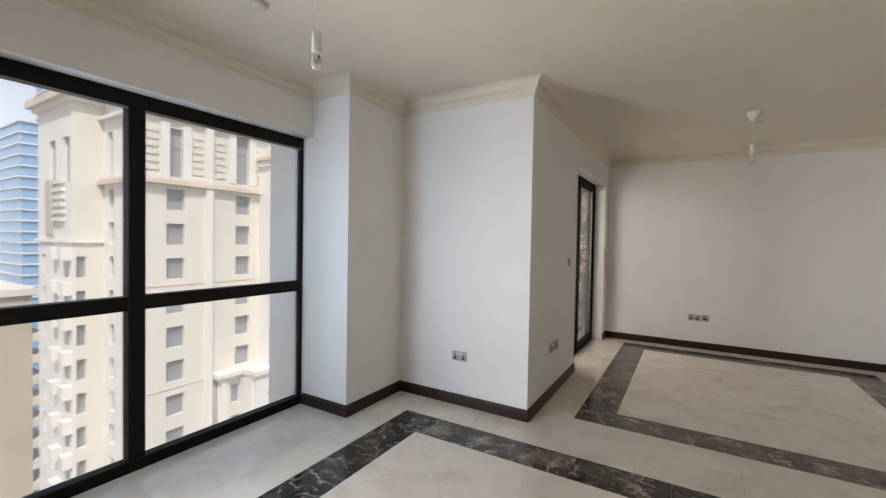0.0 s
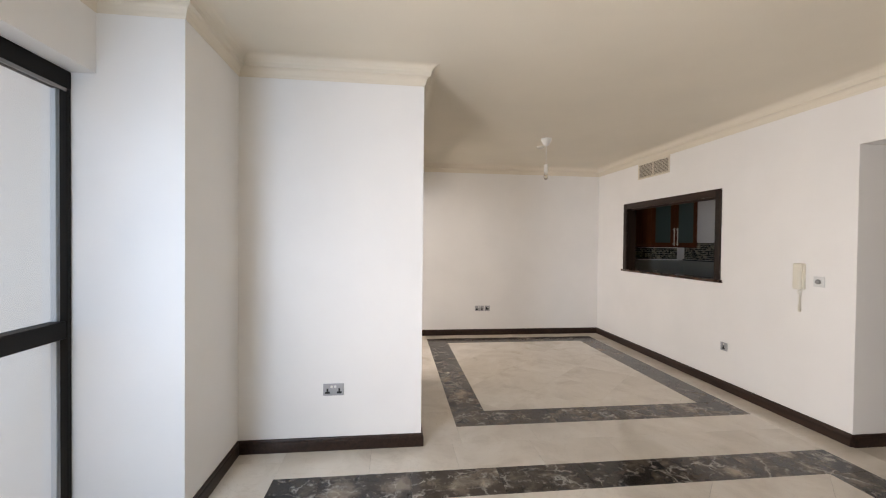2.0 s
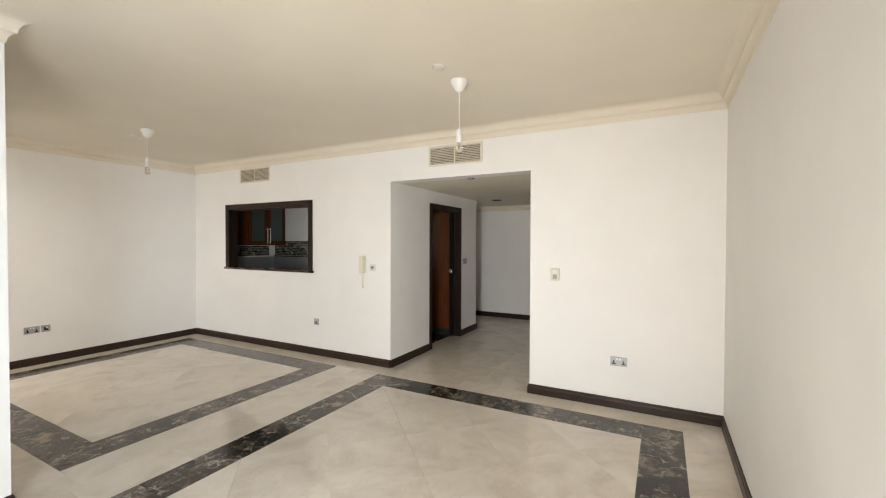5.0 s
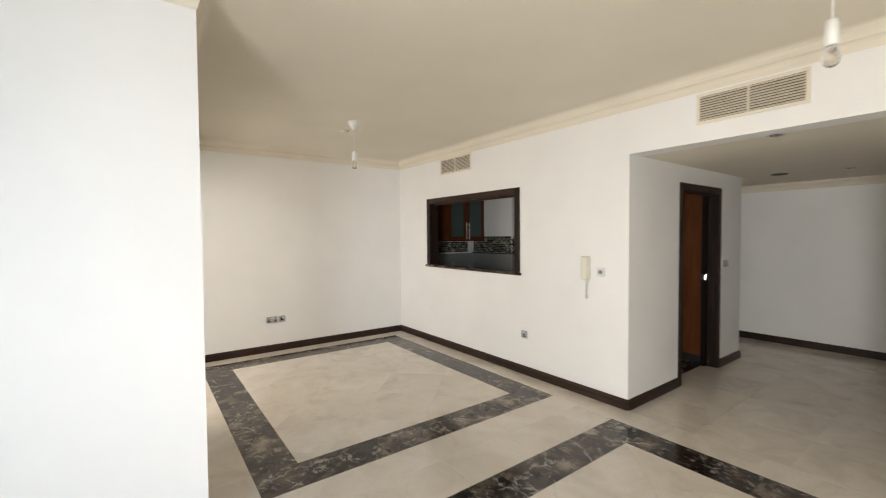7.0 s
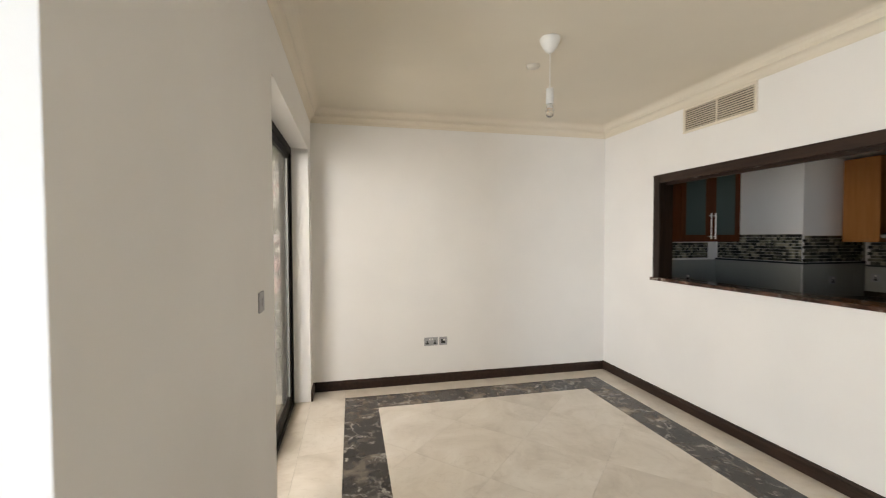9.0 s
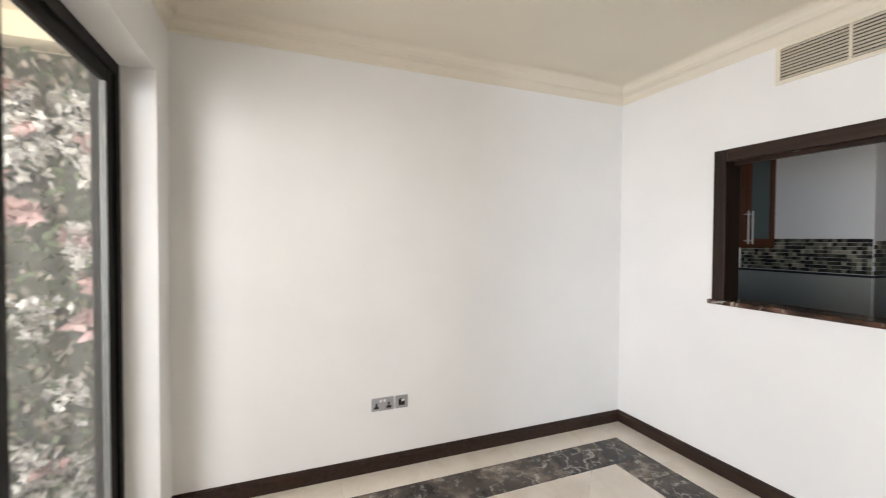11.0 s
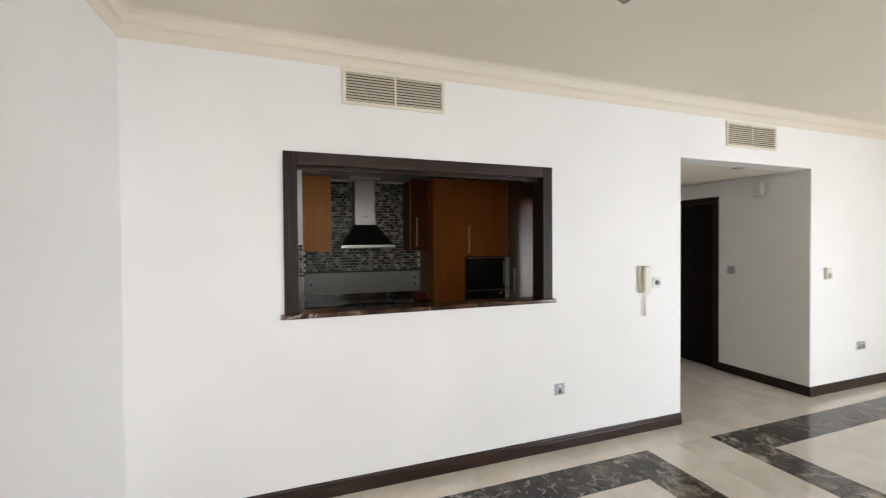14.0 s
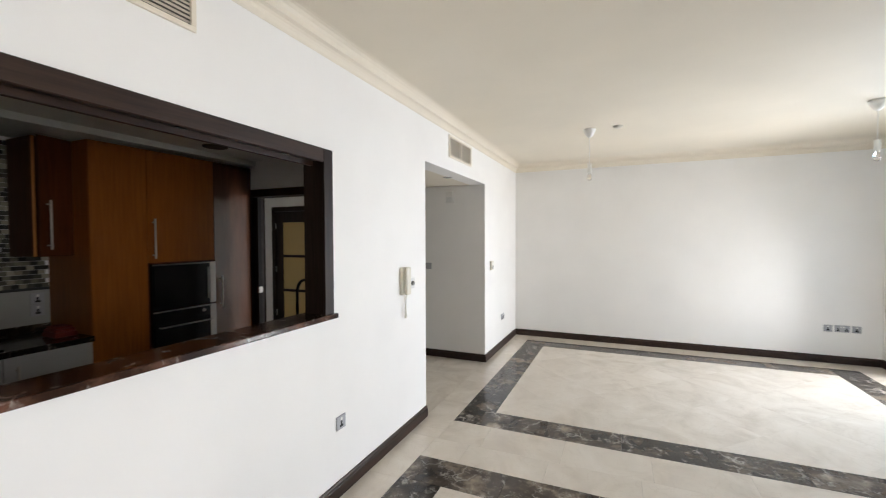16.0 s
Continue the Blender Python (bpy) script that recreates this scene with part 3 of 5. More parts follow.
def flower_wall():
    """Artificial flower wall: leaves, white and pink blossoms on a mesh backing."""
    rnd = random.Random(5)
    ob = thing("flower_wall", (-2.1, 7.30, 0), "artificial flower wall of white and pink blossoms with green leaves", "plant wall")
    part("backing", boxed((-0.74, 0.70, 0.0, 0.02, 0.0, 2.48)), mat("moss_backing", (0.09, 0.09, 0.065), 0.9), ob)
    hubs = [(rnd.uniform(-0.68, 0.64), rnd.uniform(0.15, 2.4)) for _ in range(46)]
    roses = [(rnd.uniform(-0.68, 0.64), rnd.uniform(0.1, 2.4)) for _ in range(34)]
    for name, colour, count, size in (("leaves", (0.15, 0.18, 0.10), 1700, 0.05), ("dry_leaves", (0.30, 0.255, 0.205), 1700, 0.048),
                                      ("white_blossoms", (0.56, 0.53, 0.485), 2000, 0.034), ("pink_blossoms", (0.47, 0.305, 0.285), 330, 0.055)):
        verts, faces = [], []
        for _ in range(count):
            x, z, y = rnd.uniform(-0.72, 0.68), rnd.uniform(0.02, 2.46), -0.02 - 0.07 * rnd.random() ** 1.5
            if "blossoms" in name:
                hub = rnd.choice(hubs if name == "white_blossoms" else roses)
                wide, tall = (0.05, 0.13) if name == "white_blossoms" else (0.035, 0.035)
                x, z, y = min(0.69, max(-0.73, rnd.gauss(hub[0], wide))), min(2.47, max(0.03, hub[1] - abs(rnd.gauss(0, tall)))), y - 0.03
            c = Vector((x, y, z))
            petals = 1 if "leaves" in name else 5
            tilt = Euler((rnd.uniform(-0.9, 0.9), rnd.uniform(-0.9, 0.9), rnd.uniform(0, 6.3))).to_matrix()
            for k in range(petals):
                turn = Matrix.Rotation(2 * math.pi * k / 5 + rnd.uniform(-0.2, 0.2), 3, "Y")
                s = size * rnd.uniform(0.6, 1.3)
                i = len(verts)
                for q in ((0, 0, 0), (0.32 * s, -0.15 * s, 0.45 * s), (0, -0.28 * s, s), (-0.32 * s, -0.15 * s, 0.45 * s)):
                    verts.append(c + tilt @ (turn @ Vector(q)))
                faces += [(i, i + 1, i + 2), (i, i + 2, i + 3)]
        me = bpy.data.meshes.new(name)
        me.from_pydata(verts, [], faces)
        m = mat(name, colour, 0.7)
        g = m.node_tree.nodes.new("ShaderNodeNewGeometry")
        link(m, ramp(m, g.outputs["Random Per Island"], ((0, tuple(c * 0.6 for c in colour)), (1, tuple(min(1, c * 1.25) for c in colour)))), bsdf(m).inputs["Base Color"])
        me.materials.append(m)
        o = new(name, me)
        o.parent = ob
        tagged(o, kind="stuff")


flower_wall()

# ------------------------------------------------------------ sockets, switches, phone
def socket(place, turn, gangs=1, size=0.086, kind="socket", label="satin metal power socket with black inserts on a white wall", plate=None, insert=None):
    """A wall plate in its own frame: x along the wall, y out of the wall, z up."""
    w = size if gangs < 2 else 0.146
    ob = thing({"socket": "wall_socket", "data": "data_socket"}.get(kind, "light_switch"), place, label, "switch" if kind == "switch" else "socket")
    ob.rotation_euler = (0, 0, radians(turn))
    part("plate", boxed((-w / 2, w / 2, 0, 0.009, -size / 2, size / 2), bevel=0.003), plate or satin, ob)
    for g in range(gangs):
        cx = 0 if gangs == 1 else (-0.042, 0.042)[g]
        rx = 0.0 if gangs == 1 else (-0.013, 0.013)[g]
        if kind == "socket":
            part("insert", boxed((cx - 0.017, cx + 0.017, 0.009, 0.011, -0.028, -0.013), bevel=0.001, segs=1), insert or socket_black, ob)
            part("earth_insert", boxed((cx - 0.006, cx + 0.006, 0.009, 0.011, -0.013, 0.010)), insert or socket_black, ob)
            part("rocker", boxed((rx - 0.008, rx + 0.008, 0.009, 0.013, 0.014, 0.032), bevel=0.002, segs=1), plastic, ob)
        elif kind == "data":
            part("insert", boxed((-0.022, 0.022, 0.009, 0.011, -0.024, 0.022), bevel=0.001, segs=1), socket_black, ob)
            part("shutter", boxed((-0.020, 0.002, 0.011, 0.013, 0.004, 0.020), bevel=0.001, segs=1), plastic, ob)
        else:
            part("rocker", boxed((cx - 0.013, cx + 0.013, 0.009, 0.014, -0.02, 0.02), bevel=0.003, segs=1), insert or plastic, ob)
    return ob


# turn: the angle that carries the plate's outward y to the wall's normal
E_OUT, N_OUT, W_OUT, S_OUT = 90, 180, -90, 0
socket((EX, 4.50, 0.456), E_OUT, 1)
socket((EX, 0.674, 0.441), E_OUT, 2)
socket((0.050, NY, 0.440), N_OUT, 2)
socket((0.182, NY, 0.440), N_OUT, 1, kind="data", label="satin metal data socket with a black insert on a white wall")
socket((-1.787, NOOK_Y, 0.441), N_OUT, 2)
socket((BALC_X, 4.28, 0.47), W_OUT, 2)
socket((BALC_X, 4.44, 0.47), W_OUT, 1)
socket((BALC_X, 4.86, 1.27), W_OUT, 1, kind="switch", label="satin metal light switch beside the balcony door", insert=satin)
dimmer = socket((EX, 3.54, 1.228), E_OUT, 0, kind="switch", plate=mat("pale_grey_plate", (0.70, 0.70, 0.68), 0.4), label="white rotary dimmer switch beside the intercom handset")
part("knob", turned([(0.020, 0), (0.019, 0.012), (0.016, 0.015), (0.0, 0.015)], 20, m=Matrix.Translation((0, 0.009, 0)) @ Matrix.Rotation(radians(-90), 4, "X")), stile_grey, dimmer)
socket((4.25, CORR_N, 1.23), N_OUT, 2, kind="switch", label="satin metal double light switch by the kitchen door", insert=satin)
socket((2.90, CORR_S, 1.225), S_OUT, 1, kind="switch", label="satin metal light switch on the corridor wall", insert=satin)
# sockets on the far end wall
for x, g in ((-1.92, 1), (-2.06, 2), (-2.20, 1)):
    socket((x, SY, 0.44), S_OUT, g)

thermostat = thing("thermostat", (EX, 1.265, 1.232), "ivory plastic wall thermostat with a small window", "thermostat")
thermostat.rotation_euler = (0, 0, radians(90))
part("body", boxed((-0.045, 0.045, 0, 0.028, -0.06, 0.06), bevel=0.006), old_plastic, thermostat)
part("display", boxed((-0.022, 0.022, 0.028, 0.030, 0.012, 0.042), bevel=0.001, segs=1), plastic, thermostat)
part("dial", boxed((-0.02, 0.02, 0.028, 0.034, -0.045, 0.0), bevel=0.003, segs=1), mat("grey_dial", (0.35, 0.34, 0.30), 0.5), thermostat)

phone = thing("intercom_phone", (EX, 3.695, 1.262), "ivory plastic wall intercom handset with a coiled cord", "intercom")
phone.rotation_euler = (0, 0, radians(90))
part("base", boxed((-0.045, 0.045, 0, 0.03, -0.11, 0.11), bevel=0.008), old_plastic, phone)
hs = boxed((-0.043, 0.026, 0.03, 0.062, -0.112, 0.112), bevel=0.014, segs=3)
part("handset", hs, old_plastic, phone)
coil = []
for i in range(260):
    u = i / 259
    ang = u * 2 * math.pi * 32
    loop_x = 0.014 * math.sin(u * math.pi * 2)
    down = -0.11 - 0.19 * math.sin(u * math.pi) ** 0.8
    coil.append((-0.012 + (u - 0.5) * 0.03 + loop_x + 0.006 * math.cos(ang), 0.022 + 0.006 * math.sin(ang), down + 0.002 * math.sin(ang)))
part("cord", tube(coil, 0.0022, 5), old_plastic, phone)

emergency = thing("emergency_light", (2.58, CORR_S, 2.14), "white plastic emergency light on the corridor wall", "light")
part("body", boxed((-0.05, 0.05, 0, 0.05, -0.08, 0.08), bevel=0.01), plastic, emergency)
part("lens", boxed((-0.04, 0.04, 0.05, 0.058, -0.07, 0.0), bevel=0.004, segs=1), mat("milky_lens", (0.7, 0.7, 0.68), 0.3), emergency)

# ------------------------------------------------------------ air grilles
def grille(y0, y1, z0, z1):
    ob = thing("air_vent", (EX, (y0 + y1) / 2, (z0 + z1) / 2), "beige painted metal air grille with horizontal blades", "vent", "air grilles above the openings")
    w, h = (y1 - y0) / 2, (z1 - z0) / 2
    t = 0.022
    part("frame", boxed((-0.012, 0, -w - t, w + t, h, h + t), (-0.012, 0, -w - t, w + t, -h - t, -h), (-0.012, 0, -w - t, -w, -h, h), (-0.012, 0, w, w + t, -h, h), bevel=0.002, segs=1), cornice_paint, ob)
    part("centre_bar", boxed((-0.012, -0.0005, -0.006, 0.006, -h, h)), cornice_paint, ob)
    part("backing", boxed((-0.002, -0.0005, -w, -0.006, -h, h), (-0.002, -0.0005, 0.006, w, -h, h)), vent_dark, ob)
    n = 10
    for k in range(n):
        z = -h + (k + 0.5) * 2 * h / n
        for a, b in ((-w, -0.006), (0.006, w)):
            bm = bmesh.new()
            vs = [bm.verts.new(p) for p in ((-0.003, a, z + 0.0075), (-0.011, a, z - 0.0050), (-0.011, b, z - 0.0050), (-0.003, b, z + 0.0075),
                                            (-0.0022, a, z + 0.0060), (-0.0102, a, z - 0.0066), (-0.0102, b, z - 0.0066), (-0.0022, b, z + 0.0060))]
            for f in ((0, 1, 2, 3), (7, 6, 5, 4), (0, 4, 5, 1), (3, 2, 6, 7), (1, 5, 6, 2), (0, 3, 7, 4)):
                bm.faces.new([vs[i] for i in f])
            part("blade", bm, vent_beige, ob)
    return ob


grille(5.438, 6.068, 2.463, 2.643)
grille(2.078, 2.703, 2.443, 2.628)

# ------------------------------------------------------------ ceiling pendants, detectors, downlights
def pendant(x, y, drop):
    ob = thing("pendant_lamp", (x, y, TOP), "white ceiling pendant with a bare clear bulb, unlit", "pendant lamp", "bare bulb pendants")
    part("canopy", turned([(0.0, 0.0), (0.062, 0.0), (0.065, -0.007), (0.060, -0.028), (0.047, -0.055), (0.029, -0.080), (0.012, -0.092), (0.0, -0.093)]), plastic, ob)
    part("cable", tube([(0, 0, -0.09), (0.0005, 0, -drop * 0.5), (0, 0, -drop)], 0.0032, 6), plastic, ob)
    part("lampholder", turned([(0.0, -drop), (0.010, -drop), (0.0225, -drop - 0.006), (0.024, -drop - 0.100), (0.021, -drop - 0.105), (0.018, -drop - 0.090), (0.0, -drop - 0.090)]), plastic, ob)
    z = -drop - 0.085
    bulb = part("bulb", turned([(0.013, z), (0.0135, z - 0.022), (0.020, z - 0.038), (0.0265, z - 0.058), (0.0275, z - 0.072), (0.023, z - 0.090), (0.012, z - 0.101), (0.0, z - 0.104)]), bulb_glass, ob)
    part("filament", tube([(-0.010, 0, z - 0.045), (-0.005, 0.004, z - 0.068), (0.0, 0.0, z - 0.045), (0.005, -0.004, z - 0.068), (0.010, 0, z - 0.045)], 0.0018, 5), filament, bulb)
    return ob


pendant(-1.56, 1.72, 0.346)
pendant(0.83, 1.72, 0.376)
pendant(0.475, 5.42, 0.31)


def detector(x, y, r=0.05):
    ob = thing("smoke_detector", (x, y, TOP), "white round smoke detector on the ceiling", "smoke detector")
    part("base", turned([(0.0, 0.0), (r, 0.0), (r, -0.008), (0.0, -0.008)]), aged_plastic, ob)
    part("cover", turned([(r * 0.9, -0.008), (r * 0.9, -0.014), (r * 0.6, -0.022), (0.0, -0.024)]), aged_plastic, ob)


detector(0.54, 1.74)
detector(0.55, 5.83)
detector(-2.15, 1.83)


def downlight(x, y, z):
    ob = thing("downlight", (x, y, z), "recessed chrome downlight, unlit", "downlight")
    bm = bmesh.new()
    ring(bm, [(0.045, 0.0), (0.052, -0.002), (0.05, -0.006), (0.036, -0.006), (0.034, -0.001), (0.045, 0.0)])
    part("rim", bm, chrome, ob)
    part("reflector", turned([(0.034, -0.003), (0.030, -0.009), (0.018, -0.015), (0.0, -0.017)]), chrome, ob, "domed chrome reflector")


downlight(2.30, 2.28, CORR_Z)
downlight(4.86, 2.31, CORR_Z)
hv = thing("ceiling_vent", (4.78, 2.90, CORR_Z), "dark round extract vent in the corridor ceiling", "vent")
part("rim", turned([(0.085, 0), (0.085, -0.006), (0.06, -0.010), (0.0, -0.010)]), vent_dark, hv)

# ------------------------------------------------------------ doors of the corridor
def casing(name, x0, x1, y, out, depth, label):
    """A wenge door lining with architraves on the corridor side; out: the way that the corridor lies."""
    ob = thing(name, ((x0 + x1) / 2, y, 0), label, "door", kind="structure")
    w = (x1 - x0) / 2
    t = 0.07
    a, b = sorted((out * 0.012, 0.0))
    la, lb = sorted((-out * depth, out * 0.004))
    part("architrave", boxed((-w, -w + t, a, b, 0, 2.11), bevel=0.003, segs=1), dark_wood, ob)
    part("architrave", boxed((w - t, w, a, b, 0, 2.11), bevel=0.003, segs=1), dark_wood, ob)
    part("architrave", boxed((-w + t, w - t, a, b, 2.04, 2.11), bevel=0.003, segs=1), dark_wood, ob)
    part("lining", boxed((-w + 0.035, -w + 0.06, la, lb, 0, 2.06)), dark_wood, ob)
    part("lining", boxed((w - 0.06, w - 0.035, la, lb, 0, 2.06)), dark_wood, ob)
    part("lining", boxed((-w + 0.06, w - 0.06, la, lb, 2.035, 2.06)), dark_wood, ob)
    return ob


kd = casing("door_2", 3.06, 4.10, CORR_N, -1, 0.16, "dark wenge door frame of the open kitchen doorway")
part("kitchen_architrave", boxed((-0.52, -0.45, 0.15, 0.162, 0, 2.11), bevel=0.003, segs=1), dark_wood, kd)
part("kitchen_architrave", boxed((0.455, 0.468, 0.15, 0.162, 0, 2.04), bevel=0.002, segs=1), dark_wood, kd)
part("kitchen_architrave", boxed((-0.45, 0.468, 0.15, 0.162, 2.04, 2.11), bevel=0.003, segs=1), dark_wood, kd)
slide = part("sliding_leaf", boxed((0.385, 0.453, 0.098, 0.146, 0.008, 2.03), bevel=0.002, segs=1), shaded_wenge, kd, "dark edge of the pocket door, slid open")
part("edge_pull", boxed((0.377, 0.402, 0.094, 0.150, 1.035, 1.105), bevel=0.006), chrome, slide, "chrome edge pull")
sd = casing("door_3", 3.05, 4.01, CORR_S, 1, 0.10, "closed dark wenge flush door in the corridor wall")
leaf = part("door_leaf", boxed((-0.42, 0.42, -0.06, -0.02, 0.005, 2.035)), shaded_wenge, sd)
hd = casing("door_4", 4.72, 5.72, CORR_S, 1, 0.10, "dark framed hall door with tan frosted panes")
leaf = part("door_leaf", boxed((-0.438, -0.30, -0.06, -0.02, 0.005, 2.033), (0.30, 0.438, -0.06, -0.02, 0.005, 2.033), (-0.30, 0.30, -0.06, -0.02, 1.86, 2.033), (-0.30, 0.30, -0.06, -0.02, 0.005, 0.2),
            *((-0.30, 0.30, -0.06, -0.02, z, z + 0.04) for z in (0.75, 1.30))), dark_wood, hd)
for z0, z1 in ((0.2, 0.75), (0.79, 1.30), (1.34, 1.86)):
    part("pane", boxed((-0.30, 0.30, -0.045, -0.035, z0, z1)), tan_pane, leaf, "tan frosted pane")
for z in (0.35, 1.05, 1.75):
    part("hinge", boxed((0.436, 0.450, -0.024, -0.008, z, z + 0.10), bevel=0.002, segs=1), handle_steel, hd, "steel hinge")

# ------------------------------------------------------------ kitchen hatch
hy0, hy1, hz0, hz1 = HATCH
hatch = thing("hatch_frame", (EX, (hy0 + hy1) / 2, hz0), "dark wenge frame lining the kitchen hatch", "hatch frame", kind="structure")
hw = (hy1 - hy0) / 2
hh = hz1 - hz0
part("architrave", boxed((-0.016, 0, -hw - 0.045, -hw + 0.035, 0.029, hh + 0.045), bevel=0.003, segs=1), dark_wood, hatch)
part("architrave", boxed((-0.016, 0, hw - 0.035, hw + 0.045, 0.029, hh + 0.045), bevel=0.003, segs=1), dark_wood, hatch)
part("architrave", boxed((-0.016, 0, -hw + 0.035, hw - 0.035, hh - 0.035, hh + 0.045), bevel=0.003, segs=1), dark_wood_y, hatch)
part("lining", boxed((0.002, KT + 0.015, -hw, -hw + 0.025, 0.029, hh)), dark_wood, hatch)
part("lining", boxed((0.002, KT + 0.015, hw - 0.025, hw, 0.029, hh)), dark_wood, hatch)
part("lining", boxed((0.002, KT + 0.015, -hw + 0.025, hw - 0.025, hh - 0.022, hh)), dark_wood_y, hatch)
part("shutter_rail", boxed((0.07, 0.095, -hw + 0.03, hw - 0.03, hh - 0.05, hh - 0.022)), dark_wood_y, hatch)
for y in (-0.62, -0.05, 0.5):
    part("rail_clip", boxed((0.045, 0.065, y - 0.02, y + 0.02, hh - 0.030, hh - 0.0225), bevel=0.002, segs=1), chrome, hatch)
sill = tagged(part("hatch_sill", boxed((EX - 0.035, EX + KT + 0.04, hy0 - 0.065, hy1 + 0.065, hz0 - 0.001, hz0 + 0.029), bevel=0.006), sill_marble), "polished red-brown granite sill of the kitchen hatch", "sill", kind="structure")

# ------------------------------------------------------------ kitchen
def handle(parent, x, y, z0, z1, towards=-1, axis="x"):
    """A straight steel bar handle on two posts."""
    d = towards * 0.03
    if axis == "x":
        bm = boxed((min(x + d, x + d * 1.4), max(x + d, x + d * 1.4), y - 0.007, y + 0.007, z0, z1), bevel=0.003, segs=1)
        for z in (z0 + 0.03, z1 - 0.03):
            box(bm, min(x, x + d), max(x, x + d), y - 0.004, y + 0.004, z - 0.004, z + 0.004)
    else:
        bm = boxed((x - 0.007, x + 0.007, min(y + d, y + d * 1.4), max(y + d, y + d * 1.4), z0, z1), bevel=0.003, segs=1)
        for z in (z0 + 0.03, z1 - 0.03):
            box(bm, x - 0.004, x + 0.004, min(y, y + d), max(y, y + d), z - 0.004, z + 0.004)
    return part("handle", bm, handle_steel, parent, "steel bar handle")


def unit(name, x0, x1, y0, y1, z0, z1, fronts, body, front, label, category, handles=()):
    """A cabinet whose doors face the hatch (towards -x)."""
    ob = thing(name, (0, 0, 0), label, category)
    part("body", boxed((x0 + 0.02, x1, y0 + 0.001, y1 - 0.001, z0, z1)), body, ob)
    if z0 < 0.2:
        part("plinth", boxed((x0 + 0.06, x1, y0 + 0.001, y1 - 0.001, 0, z0)), socket_black, ob, "black plinth")
    doors = []
    for a, b, c, d in fronts:
        doors.append(part("door", boxed((x0, x0 + 0.018, a + 0.0015, b - 0.0015, c + 0.0015, d - 0.0015), bevel=0.0015, segs=1), front, ob))
    for k, y, c, d in handles:
        handle(doors[k], x0, y, c, d)
    return ob


BX = KX - 0.002
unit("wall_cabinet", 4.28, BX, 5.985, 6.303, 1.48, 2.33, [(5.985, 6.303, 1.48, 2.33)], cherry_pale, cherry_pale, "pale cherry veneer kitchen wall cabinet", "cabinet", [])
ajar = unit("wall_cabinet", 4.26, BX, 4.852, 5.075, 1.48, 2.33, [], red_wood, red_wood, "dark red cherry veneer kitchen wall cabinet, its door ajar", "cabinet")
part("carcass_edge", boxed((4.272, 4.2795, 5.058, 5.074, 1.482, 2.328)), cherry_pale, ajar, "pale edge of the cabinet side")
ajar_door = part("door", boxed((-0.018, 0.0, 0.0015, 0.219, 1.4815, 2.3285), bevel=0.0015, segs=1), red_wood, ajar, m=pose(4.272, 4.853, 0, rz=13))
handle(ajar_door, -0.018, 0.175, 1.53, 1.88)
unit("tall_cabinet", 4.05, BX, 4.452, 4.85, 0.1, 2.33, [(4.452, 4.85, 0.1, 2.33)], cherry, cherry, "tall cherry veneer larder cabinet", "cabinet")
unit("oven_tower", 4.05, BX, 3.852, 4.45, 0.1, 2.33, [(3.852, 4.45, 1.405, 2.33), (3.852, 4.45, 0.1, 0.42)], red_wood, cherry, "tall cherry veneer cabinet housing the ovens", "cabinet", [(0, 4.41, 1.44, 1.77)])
unit("tall_cabinet", 4.05, BX, 3.42, 3.85, 0.1, 2.33, [(3.42, 3.85, 0.1, 2.33)], SHADED_SIDE, SHADED_END, "tall cherry veneer cabinet at the end of the run, toned down for shade", "cabinet", [(0, 3.80, 0.95, 1.25)])
for nm, z0, z1, lab in (("microwave_oven", 1.005, 1.395, "built-in steel framed microwave oven with black glass door"), ("oven", 0.43, 1.0, "built-in steel framed oven with black glass door")):
    ob = thing(nm, (4.04, 4.15, z0), lab, "oven")
    h = z1 - z0
    part("body", boxed((-0.012, 0.02, -0.285, 0.285, 0, h), bevel=0.003, segs=1), black, ob)
    part("trim", boxed((-0.021, -0.012, -0.285, -0.225, 0.004, h - 0.004), bevel=0.002, segs=1), steel, ob, "brushed steel side trim")
    part("trim", boxed((-0.021, -0.012, -0.225, 0.285, h - 0.016, h - 0.004), bevel=0.002, segs=1), steel, ob, "brushed steel top trim")
    part("door_glass", boxed((-0.02, -0.012, -0.215, 0.275, 0.03, h - (0.03 if nm == "microwave_oven" else 0.10)), bevel=0.003, segs=1), black, ob)
    if nm == "oven":
        part("control_strip", boxed((-0.016, -0.012, -0.22, 0.2, h - 0.085, h - 0.02)), black, ob)
        part("knob", turned([(0.016, 0), (0.014, 0.018), (0.0, 0.018)], 16, m=Matrix.Translation((-0.012, -0.16, h - 0.05)) @ Matrix.Rotation(radians(-90), 4, "Y")), steel, ob)
        part("handle", tube([(-0.02, -0.23, h - 0.14), (-0.05, -0.23, h - 0.14), (-0.05, 0.24, h - 0.14), (-0.02, 0.24, h - 0.14)], 0.007), steel, ob)
    else:
        part("handle", boxed((-0.035, -0.02, -0.208, -0.196, 0.05, h - 0.05), bevel=0.002, segs=1), steel, ob)

